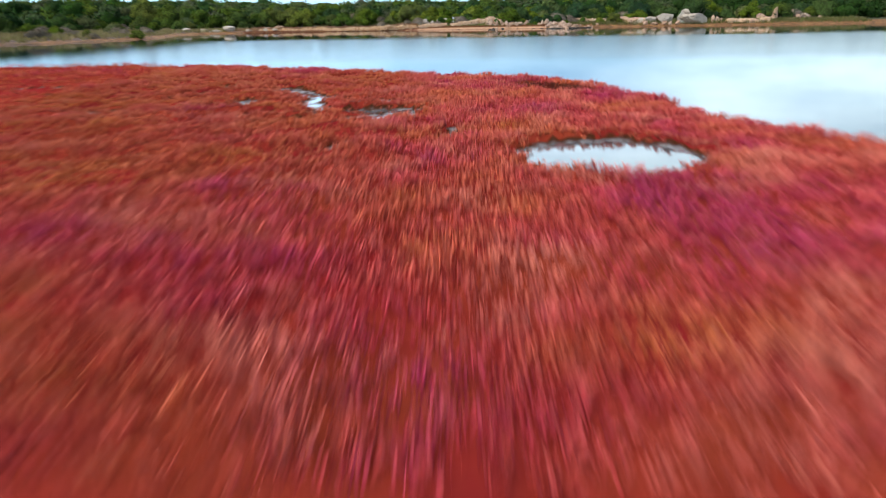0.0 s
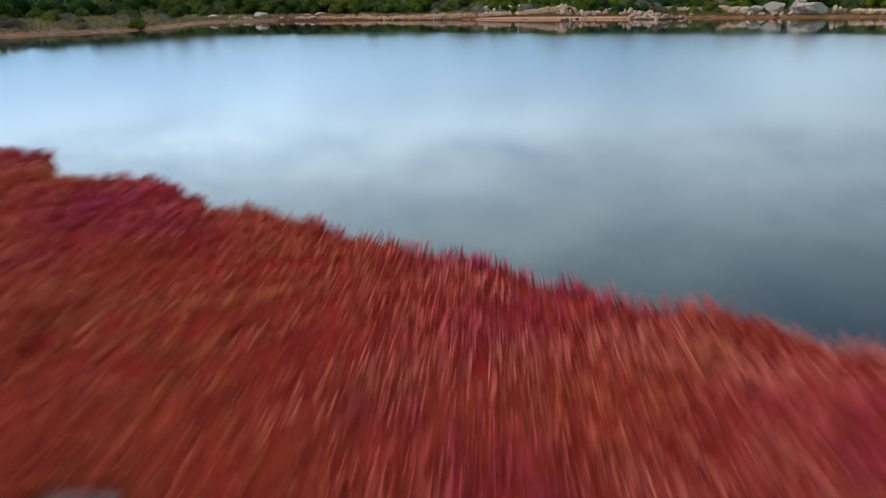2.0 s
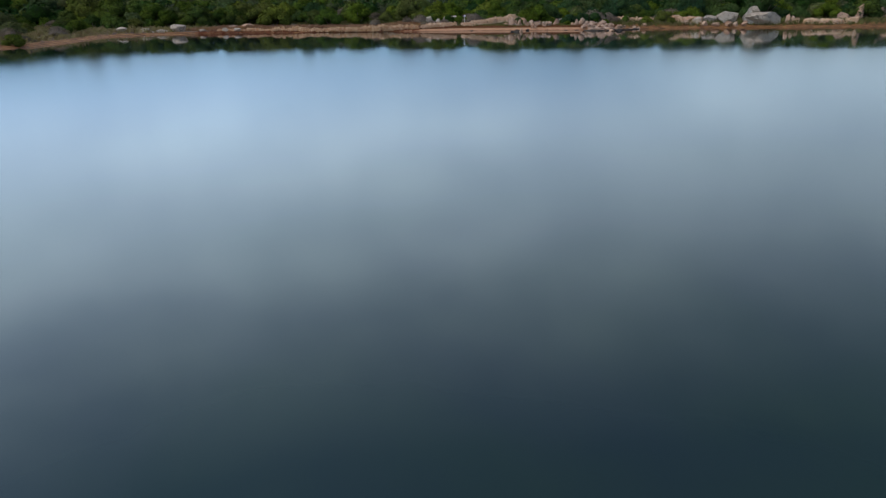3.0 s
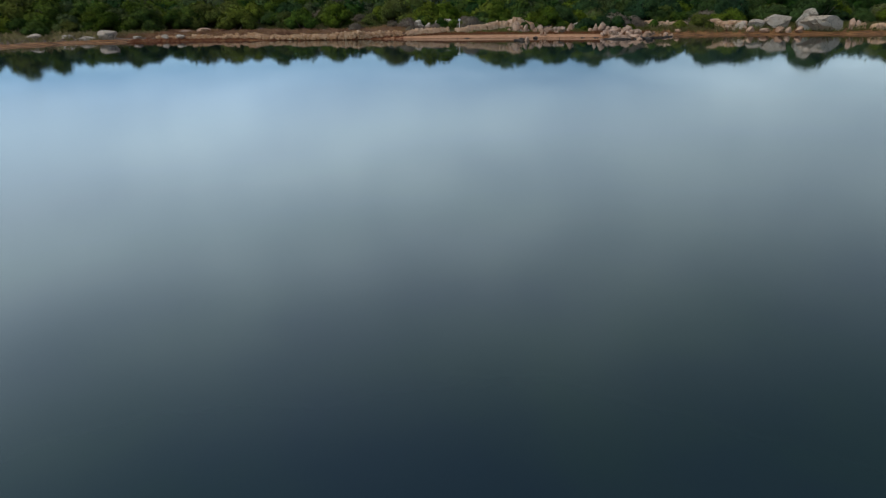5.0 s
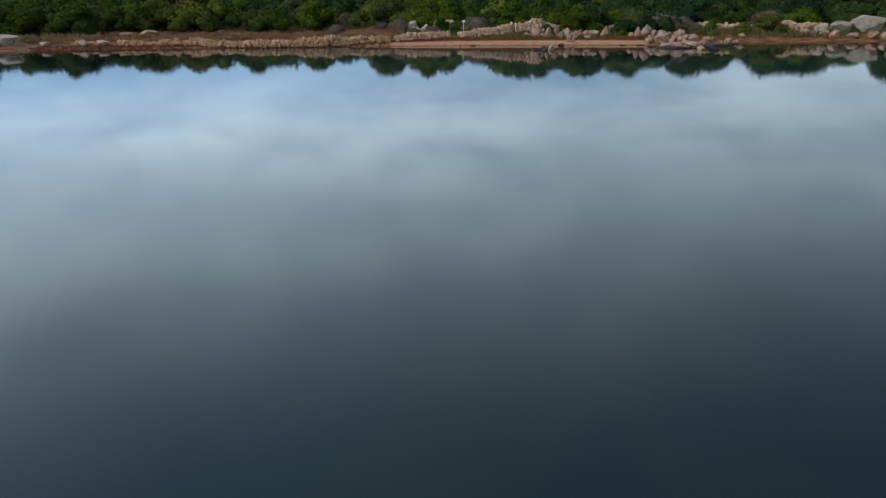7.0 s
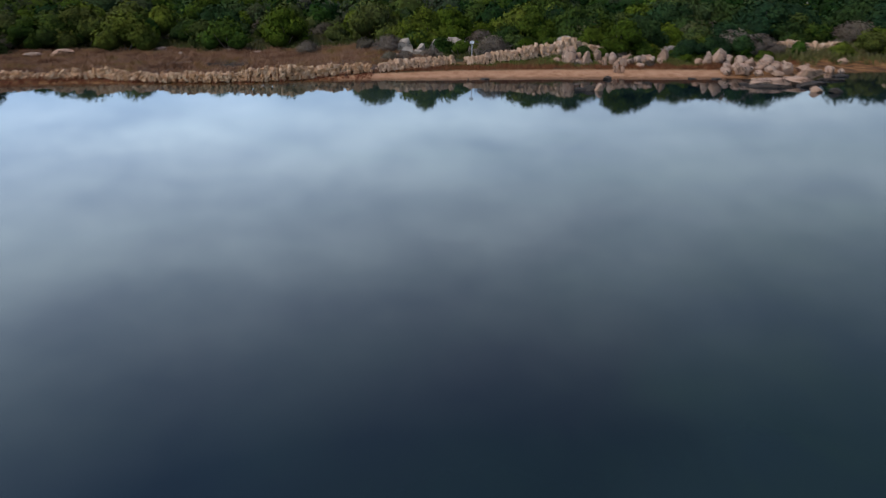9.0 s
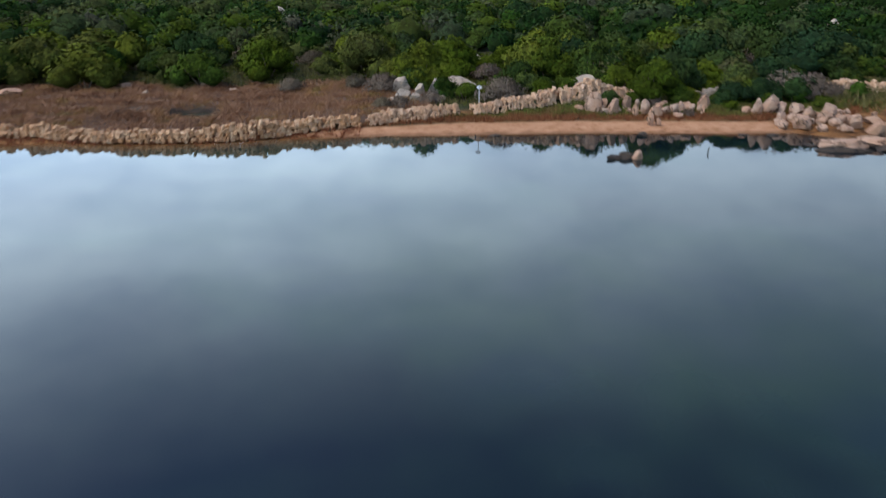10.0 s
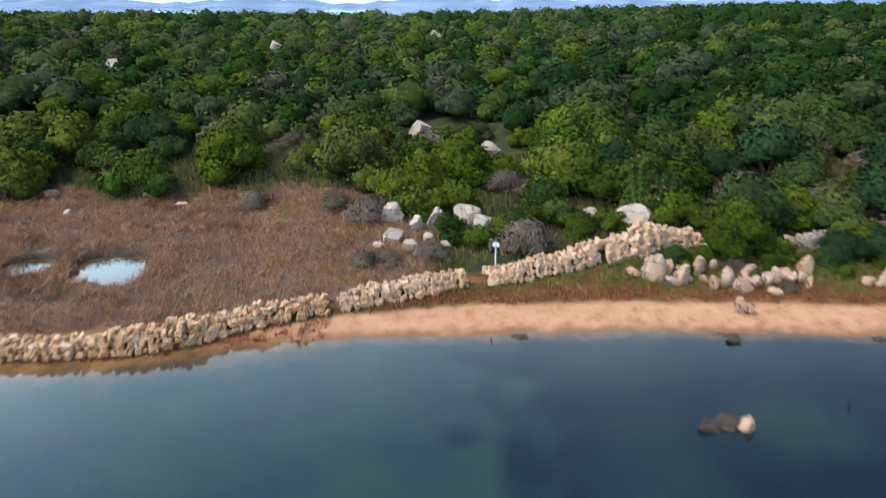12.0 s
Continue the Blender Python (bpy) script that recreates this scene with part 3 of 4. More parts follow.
def drowned_weed():
    r = np.random.RandomState(36)
    x, y = r.uniform(-2.0, -0.3, 50), r.normal(0, 0.12, 50)
    y = y - 76.65 - 0.5 * x + 0.1 * np.sin(5 * x)
    blades("water_weed", x, y, np.full(50, -0.02), r.uniform(0.012, 0.025, 50), 0.02, 5, 2.5, HERB, 37, None, "dark weed breaking the surface off the marsh", "water weed")


drowned_weed()


# ---- stones and boulders ----
def stone_mesh(name, seed, mat):
    """A rough block of 48 triangles: a cube cut once each way, rounded and knocked about."""
    r = np.random.RandomState(seed)
    bm = bmesh.new()
    bmesh.ops.create_cube(bm, size=1.0)
    bmesh.ops.subdivide_edges(bm, edges=bm.edges[:], cuts=1, use_grid_fill=True)
    for v in bm.verts:
        p = v.co.copy()
        q = p.normalized() * 0.62
        v.co = p.lerp(q, r.uniform(0.0, 0.25)) * 0.94 + Vector(r.uniform(-0.13, 0.13, 3))
    me = bpy.data.meshes.new(name)
    bm.to_mesh(me)
    bm.free()
    me.materials.append(mat)
    return me


def boulder_mesh(name, seed, size, mat, cuts=4, rough=0.24, block=0.5):
    """A weathered granite boulder: a rounded block with joints, hollows and a flat foot."""
    r = np.random.RandomState(seed)
    bm = bmesh.new()
    bmesh.ops.create_icosphere(bm, subdivisions=cuts, radius=1.0)
    off = Vector(r.uniform(-50, 50, 3))
    planes = [(Vector(r.normal(0, 1, 3)).normalized(), r.uniform(0.5, 0.82)) for _ in range(11)]
    joints = [(Vector((r.normal(), r.normal(), 0.35 * r.normal())).normalized(), r.uniform(-0.35, 0.35)) for _ in range(r.randint(1, 4))]
    for v in bm.verts:
        p = v.co.normalized()
        s = 1 + rough * noise.fractal(p * 1.3 + off, 1.0, 2.0, 3) + 0.09 * noise.noise(p * 4.5 + off)
        joint = abs(noise.noise(p * 1.6 + off * 2))
        if joint < 0.045:
            s -= 0.13 * (1 - joint / 0.045)
        q = p * s
        for nrm, dd in joints:
            gap = abs(q.dot(nrm) - dd + 0.05 * noise.noise(p * 3 + off))
            if gap < 0.06:
                q *= 1 - 0.22 * (1 - gap / 0.06)
        for nrm, dd in planes:
            over = q.dot(nrm) - dd
            if over > 0:
                q -= nrm * over * (0.5 + block)
        v.co = Vector((q.x * size[0], q.y * size[1], max(q.z, -0.55) * size[2]))
    for f in bm.faces:
        f.smooth = True
    me = bpy.data.meshes.new(name)
    bm.to_mesh(me)
    bm.free()
    me.set_sharp_from_angle(angle=radians(26))
    me.materials.append(mat)
    return me


BOULDER_COUNT = [0]


def boulder(x, y, w, d, h, turn=0, label="weathered pale granite boulder on the shore", mat=None, sink=0.25, z=None, tilt=0, name="boulder", group="shore boulders"):
    """A boulder w wide, d deep and h high above its foot."""
    BOULDER_COUNT[0] += 1
    me = boulder_mesh(name, 100 + BOULDER_COUNT[0] * 7, (w * 0.53, d * 0.53, h * 0.58), mat or ROCK, 4 if w > 0.75 else 3)
    ob = new(name, me)
    foot = float(z_land(np.array([x]), np.array([y]))[0]) if z is None else z
    ob.matrix_world = pose(x, y, foot + h * (0.36 - sink * 0.3), tilt, 0, turn)
    return tagged(ob, label, "boulder", group)


STONES = [stone_mesh("stone", 300 + i, STONE) for i in range(14)]
BROWNSTONES = [stone_mesh("stone", 360 + i, BROWNSTONE) for i in range(14)]
PALESTONES = [stone_mesh("stone", 330 + i, PALEROCK) for i in range(14)]


def dry_wall(pts, heights, width, label, seed, size=0.24, most=300, loose=0.5, stones=None):
    """A dry-stone wall along points, its outer faces and crest of single stones."""
    r = np.random.RandomState(seed)
    base = bpy.data.objects.new("dry_stone_wall", None)
    scene.collection.objects.link(base)
    p0 = pts[0]
    base.location = (p0[0], p0[1], float(z_land(np.array([p0[0]]), np.array([p0[1]]))[0]))
    tagged(base, label, "stone wall", "shore walls")
    seg = [math.dist(a, b) for a, b in zip(pts, pts[1:])]
    total, places = sum(seg), []

    def along(s):
        for i, g in enumerate(seg):
            if s <= g or i == len(seg) - 1:
                u = min(1, s / g)
                x, y = (pts[i][k] + (pts[i + 1][k] - pts[i][k]) * u for k in (0, 1))
                return x, y, math.atan2(pts[i + 1][1] - pts[i][1], pts[i + 1][0] - pts[i][0]), heights[i] + (heights[i + 1] - heights[i]) * u
            s -= g

    rows = {}
    for side in (-1, 0, 1):
        s = r.uniform(0, size)
        while s < total:
            x, y, a, h = along(s)
            h *= 0.72 + 0.34 * noise.noise(Vector((s * 0.7, seed, 0))) + r.uniform(-0.14, 0.10)
            foot = float(z_land(np.array([x]), np.array([y]))[0])
            courses = max(1, round(h / (size * 0.86)))
            for c in range(courses):
                if side == 0 and c < courses - 1:
                    continue
                if side == 1 and c < courses - 2:
                    continue
                lean = width * (0.5 - 0.28 * c / max(1, courses)) * side
                sx, sy, sz = size * r.choice([0.5, 0.7, 0.95, 1.3]) * r.uniform(0.85, 1.1), size * r.uniform(0.7, 1.3), size * (r.choice([0.9, 1.2, 1.5]) if c == courses - 1 else r.choice([0.6, 0.8, 1.0, 1.2])) * r.uniform(0.9, 1.1)
                ox, oy = x - math.sin(a) * lean + r.normal(0, 0.03), y + math.cos(a) * lean + r.normal(0, 0.03)
                places.append((r.uniform() + (2 if side == 1 else 0), Matrix.LocRotScale((ox, oy, foot + (c + 0.45) * h / courses), Euler((r.normal(0, 0.2) * loose * 2, r.normal(0.12, 0.22) * loose * 2, a + r.normal(0, 0.35))), (sx, sy, sz))))
            s += size * r.uniform(0.62, 1.05)
    back = Matrix.Translation(-base.location)
    places.sort(key=lambda q: q[0])
    for _, m in places[:most]:
        ob = new("stone", (stones or STONES)[r.randint(len(STONES))])
        ob.parent = base
        ob.matrix_basis = back @ m
    if len(places) > most:
        vs, fs, n = [], [], 0
        for _, m in places[most:]:
            me = (stones or STONES)[r.randint(len(STONES))]
            mm = np.array(back @ m)
            co = np.empty(len(me.vertices) * 3, np.float32)
            me.vertices.foreach_get("co", co)
            co = co.reshape(-1, 3) @ mm[:3, :3].T + mm[:3, 3]
            idx = np.array([p.vertices[:] for p in me.polygons])
            vs.append(co)
            fs.append(idx + n)
            n += len(co)
        ob = new("rubble_fill", mesh_np("rubble_fill", np.concatenate(vs), [np.concatenate(fs)], (stones or STONES)[0].materials[0]))
        ob.parent = base
        tagged(ob, kind="stuff")
    return base


dry_wall([(-25.5, -4.6), (-22, -4.5), (-18, -4.1), (-13.6, -4.9)], [0.22, 0.35, 0.38, 0.45], 0.8, "low tumbled dry-stone wall at the water's edge", 41, 0.2, stones=BROWNSTONES)
dry_wall([(-13.6, -4.9), (-11.6, -4.75), (-10, -4.45), (-9.0, -4.15), (-7.9, -3.5), (-6.5, -2.75), (-5.1, -2.2)], [0.48, 0.5, 0.62, 0.74, 0.58, 0.58, 0.45], 0.72, "long tan dry-stone wall of rough granite blocks", 42, 0.18, stones=BROWNSTONES)
dry_wall([(-4.75, -2.1), (-3.1, -1.45), (-1.0, -0.6)], [0.4, 0.6, 0.6], 0.7, "short tan dry-stone wall between two gaps", 43, 0.175)
dry_wall([(-0.35, -0.45), (1.2, 0.0), (2.4, 0.5), (3.4, 1.0)], [0.45, 0.7, 0.65, 0.8], 0.75, "dry-stone wall climbing towards a rocky mound", 44, 0.18)
dry_wall([(3.4, 1.0), (4.6, 1.5), (6.2, 2.6), (7.5, 2.9)], [0.9, 0.9, 0.8, 0.5], 1.1, "collapsed heap of dry-stone walling on a mound", 45, 0.2)
dry_wall([(9.7, 2.45), (10.9, 2.4), (12.1, 2.7)], [0.6, 0.7, 0.7], 0.6, "grey dry-stone wall end among the shrubs", 46, 0.18, stones=PALESTONES)
dry_wall([(17.9, 4.75), (19.5, 4.95), (22.4, 5.2)], [0.8, 0.8, 0.75], 0.7, "straight tan dry-stone wall behind the rocks", 47, 0.2)
dry_wall([(24.2, 5.0), (26, 4.6), (28, 4.8)], [0.8, 0.8, 0.8], 0.8, "dry-stone wall running up to big boulders", 48, 0.22)
dry_wall([(39.2, 3.0), (42, 3.2), (46, 4.2)], [0.6, 0.6, 0.6], 0.7, "distant low dry-stone wall by the water", 49, 0.3)

# rocks that stand up through the scrub, with no shrub in front
SCRUB_ROCKS = [(-4.0, 21.5, 1.7, 1.2, 1.2, 10), (0.2, 15.5, 1.4, 0.9, 1.1, 30), (-27.0, 70.0, 3.0, 2.0, 2.6, 0), (-40.0, 52.0, 3.0, 1.6, 2.0, 10), (-6.0, 82.0, 2.0, 1.5, 2.6, 15), (37.5, 41.0, 1.5, 1.1, 2.1, 0)]
# boulders by the rush field and behind the wall
for row in [(-4.0, 4.9, 1.0, 0.8, 0.9, 10), (-3.6, 2.9, 1.1, 0.8, 0.7, 40), (-3.0, 1.7, 0.9, 0.7, 0.55, 0), (-4.1, 2.1, 0.6, 0.4, 0.25, 0), (-2.2, 4.4, 1.1, 0.7, 1.0, 70), (-2.9, 4.0, 0.6, 0.5, 0.85, 30), (-0.3, 3.7, 0.8, 0.7, 1.15, 0), (-1.7, 2.1, 0.5, 0.4, 0.35, 0),
            (-0.95, 4.5, 1.3, 1.0, 1.1, 20), (4.2, 5.4, 1.0, 0.8, 0.7, 0), (5.6, 4.6, 1.9, 1.3, 1.15, 15), (-18.2, 6.3, 0.5, 0.4, 0.3, 0), (-2.9, 1.9, 0.4, 0.4, 0.4, 0), (-2.4, 2.9, 0.5, 0.5, 0.4, 5)]:
    boulder(*row, label="pale granite boulder half sunk among shrubs", mat=PALEROCK)
for row in [(-25.3, 5.4, 1.9, 0.8, 0.6, -15), (-26.6, 4.9, 1.4, 0.7, 0.4, 5), (-20.6, 9.0, 0.8, 0.6, 0.45, 0), (-15.9, 8.9, 0.6, 0.5, 0.4, 0), (-13.8, 7.8, 0.8, 0.4, 0.22, 0)]:
    boulder(*row, label="low grey slab of rock in the brown rushes")
for row in SCRUB_ROCKS:
    boulder(*row, label="tall pale rock standing up through the shrubs", mat=PALEROCK, group="rocks in the scrub")
# boulders along the beach
for row in [(5.23, -0.05, 0.95, 0.75, 0.94, 15), (5.62, 0.15, 0.54, 0.42, 0.59, 60), (6, -0.35, 0.54, 0.42, 0.93, 30), (6.59, 0.18, 0.63, 0.49, 0.74, 40), (5.69, -0.46, 0.43, 0.34, 0.26, 0), (6.82, -0.69, 0.39, 0.31, 0.77, 80), (7.32, -0.51, 0.45, 0.36, 0.89, 20), (7.22, 0.48, 0.26, 0.2, 0.51, 0), (7.71, -0.77, 0.58, 0.46, 0.68, 55), (8.21, 0.1, 0.52, 0.41, 0.47, 10), (8.59, -0.45, 0.5, 0.39, 0.71, 70), (8.95, -0.25, 0.43, 0.34, 0.59, 25), (9.26, -0.09, 0.76, 0.59, 0.54, 5), (10.21, 0.37, 0.73, 0.58, 0.87, 35), (9.77, -0.68, 0.28, 0.22, 0.61, 80), (9.85, -0.1, 0.39, 0.31, 0.47, 10), (7.95, -0.2, 0.37, 0.29, 0.5, 45), (7.15, -2, 0.36, 0.28, 0.8, 80), (7.5, -2, 0.26, 0.2, 0.5, 20), (11.76, -0.29, 0.45, 0.36, 0.5, 0), (12.2, -0.49, 0.54, 0.42, 0.87, 10)]:
    boulder(*row, label="rounded pinkish granite boulder above the beach")
for row in [(12.75, -0.35, 0.75, 0.7, 1.15, 10), (13.35, -0.2, 0.8, 0.7, 0.7, 50), (13.9, -0.5, 0.85, 0.7, 0.6, 40), (13.3, -2.3, 0.9, 0.8, 0.75, 70), (13.9, -1.5, 0.75, 0.6, 0.6, 20), (14.6, -1.6, 0.8, 0.65, 0.7, 0), (15.1, -1.0, 0.8, 0.7, 0.95, 0), (14.3, -0.8, 0.5, 0.45, 0.5, 30), (13.0, -1.2, 0.6, 0.5, 0.45, 15), (15.5, -2.3, 0.75, 0.65, 0.65, 30), (16.2, -2.9, 1.3, 1.0, 0.7, -20), (14.8, -2.9, 0.6, 0.45, 0.33, 0), (13.9, -2.8, 0.55, 0.45, 0.4, 60), (16.8, -1.4, 0.85, 0.75, 0.5, 10), (15.9, -1.6, 0.6, 0.5, 0.55, 45), (12.6, -1.9, 0.45, 0.4, 0.35, 0)]:
    boulder(*row, label="pinkish granite boulder in a heap at the waterline")
rr = np.random.RandomState(140)
for cx, cy, sx, sy, count, what in ((5.6, 0.1, 1.0, 0.7, 14, "small warm granite rock fallen from the wall"), (8.2, -0.5, 1.6, 0.5, 14, "small rounded rock among the beach boulders"),
                                    (14.2, -1.6, 1.5, 0.9, 24, "small pinkish rock wedged in the boulder heap"), (17.6, -0.4, 1.6, 0.7, 9, "small dark shore rock on wet mud"), (26.5, 3.6, 2.2, 0.8, 12, "small granite rock below the far wall")):
    for _ in range(count):
        w = rr.uniform(0.22, 0.6)
        boulder(cx + rr.normal(0, sx * 0.6), cy + rr.normal(0, sy * 0.6), w, w * rr.uniform(0.7, 1.0), w * rr.uniform(0.5, 1.0), rr.uniform(0, 360), what, group="small shore rocks", name="rock")
# the tall group further along
for row in [(34.7, 3.0, 3.8, 2.5, 1.9, 4), (32.75, 3.4, 1.3, 1.5, 1.9, 12), (31.0, 4.2, 3.0, 1.7, 1.7, 8), (28.7, 3.9, 1.7, 1.3, 1.2, 20), (27.1, 3.7, 1.1, 0.9, 0.9, 40)]:
    boulder(*row, label="massive rounded granite boulder of the tall outcrop", mat=PALEROCK)
boulder(33.55, 3.5, 1.6, 1.3, 1.0, 15, "rounded granite block perched on the tall outcrop", PALEROCK, 0.0, 1.42)
for row in [(37.2, 2.9, 0.6, 0.6, 1.2, 0), (37.9, 3.0, 0.55, 0.6, 1.1, 25), (38.5, 3.1, 0.5, 0.5, 0.9, 10)]:
    boulder(*row, label="narrow upright granite slab beside the outcrop")
for row in [(28.6, 1.9, 0.9, 0.8, 0.6, 0), (30.0, 1.9, 0.9, 0.8, 0.65, 0), (30.8, 1.8, 0.7, 0.6, 0.6, 20), (31.8, 1.9, 0.8, 0.7, 0.7, 20), (27.4, 2.2, 0.8, 0.7, 0.6, 0), (25.4, 2.8, 0.8, 0.7, 0.6, 10), (41.8, 2.8, 0.9, 0.8, 0.7, 0), (43.0, 3.0, 0.8, 0.7, 0.6, 0), (20.4, 1.6, 0.7, 0.5, 0.4, 0)]:
    boulder(*row, label="granite block lining the foot of the outcrop")
for row in [(46.6, 7.6, 1.5, 1.2, 1.2, 0), (47.6, 8.0, 1.1, 1.0, 0.8, 30), (48.8, 8.2, 1.6, 1.2, 2.3, 70), (51.0, 8.0, 1.5, 1.2, 2.1, 30), (52.2, 7.8, 1.2, 1.0, 1.0, 0), (53.6, 8.2, 1.5, 1.2, 1.4, 10), (55.6, 8.0, 1.0, 0.9, 0.8, 0)]:
    boulder(*row, label="far granite outcrop boulder by the water")
# the white boulder and slabs at the other end of the bay
for row in [(-28.9, -6.2, 1.6, 1.2, 1.15, 5), (-30.6, -6.3, 2.0, 1.0, 0.5, 0), (-32.2, -6.0, 1.1, 0.8, 0.4, 0), (-26.6, -5.9, 0.9, 0.7, 0.3, 0), (-24.6, -5.4, 0.8, 0.6, 0.4, 0), (-23.4, -5.2, 0.9, 0.7, 0.45, 0), (-33.8, -8.0, 1.5, 1.0, 0.7, 0)]:
    boulder(*row, label="pale bleached boulder at the bay's sandy end", mat=PALEROCK)
# rocks standing in the water
for row in [(6.5, -3.4, 0.5, 0.4, 0.22, 0), (0.6, -3.4, 0.55, 0.3, 0.12, 0), (10.6, -3.2, 0.6, 0.3, 0.12, 10), (11.7, -3.3, 0.5, 0.3, 0.14, 0)]:
    boulder(*row, label="small dark rock at the edge of the sand", mat=WETROCK, sink=0.0, z=-0.04, group="waterline rocks")
boulder(4.5, -7.3, 0.8, 0.5, 0.24, 40, "dark wet rock just breaking the lagoon surface", WETROCK, 0.0, -0.06)
boulder(4.8, -7.3, 0.5, 0.35, 0.14, 0, "dark wet rock just breaking the lagoon surface", WETROCK, 0.0, -0.06)
boulder(4.95, -7.15, 0.6, 0.45, 0.34, 12, "dark wet rock just breaking the lagoon surface", WETROCK, 0.0, -0.06)
boulder(5.27, -7.32, 0.46, 0.42, 0.42, 0, "tan rock tip standing out of the lagoon", ROCK, 0.0, -0.06)
for row in [(13.4, -5.5, 2.2, 1.0, 0.5, 5), (14.5, -5.2, 1.2, 0.8, 0.45, -10), (14.2, -7.6, 0.55, 0.45, 0.34, 0)]:
    boulder(*row, label="flat pale rock shelf awash in the lagoon", sink=0.0, z=-0.05)
for row in [(13.0, -6.1, 1.9, 0.7, 0.24, 0), (14.7, -5.9, 1.4, 0.7, 0.26, 15), (15.6, -4.9, 1.3, 0.7, 0.2, 0), (14.9, -7.9, 0.6, 0.5, 0.3, 0), (17.0, -3.6, 1.2, 0.6, 0.2, 0), (18.2, -2.2, 1.0, 0.6, 0.2, 20), (12.3, -5.2, 0.7, 0.5, 0.16, 0)]:
    boulder(*row, label="dark wet rock shelf awash in the lagoon", mat=WETROCK, sink=0.0, z=-0.05)


# ---- the marker post ----
def box_mesh(name, w, d, h, mat, bevel=0.006):
    bm = bmesh.new()
    bmesh.ops.create_cube(bm, size=1.0)
    bmesh.ops.scale(bm, vec=(w, d, h), verts=bm.verts)
    bmesh.ops.bevel(bm, geom=bm.edges[:], offset=bevel, segments=2, affect="EDGES")
    me = bpy.data.meshes.new(name)
    bm.to_mesh(me)
    bm.free()
    me.materials.append(mat)
    return me


def rod_mesh(name, r0, r1, h, mat, sides=10):
    bm = bmesh.new()
    bmesh.ops.create_cone(bm, cap_ends=True, segments=sides, radius1=r0, radius2=r1, depth=h)
    bmesh.ops.translate(bm, vec=(0, 0, h / 2), verts=bm.verts)
    me = bpy.data.meshes.new(name)
    bm.to_mesh(me)
    bm.free()
    me.materials.append(mat)
    return me


def marker_post(x, y):
    z = float(z_land(np.array([x]), np.array([y]))[0])
    post = new("marker_post")
    post.location = (x, y, z - 0.05)
    tagged(post, "thin pale marker post with two small white plates", "signpost")
    part("pole", rod_mesh("pole", 0.022, 0.02, 1.62 - z, POLE), post)
    for dx in (-0.06, 0.06):
        part("plate", box_mesh("plate", 0.075, 0.02, 0.13, WHITE), post, "small white enamel plate", (dx, -0.03, 1.52 - z))
    part("clamp", box_mesh("clamp", 0.26, 0.015, 0.03, POLE, 0.003), post, "", (0, -0.012, 1.50 - z))


marker_post(0, 0.1)


def mooring_stake(x, y, h, lean):
    stake = new("stake", rod_mesh("stake", 0.03, 0.018, h + 0.25, DARKWOOD, 7))
    stake.matrix_basis = pose(x, y, -0.25, lean, lean * 0.6, 0)
    tagged(stake, "short dark weathered wooden stake in the lagoon", "stake")


mooring_stake(8.0, -6.3, 0.22, 9)
mooring_stake(-0.2, -3.75, 0.12, -12)


# ---- scrub ----
def ico(sub):
    bm = bmesh.new()
    bmesh.ops.create_icosphere(bm, subdivisions=sub, radius=1.0)
    v = np.array([p.co[:] for p in bm.verts])
    f = np.array([[q.index for q in p.verts] for p in bm.faces])
    bm.free()
    return v, f


ICO1 = ico(1)


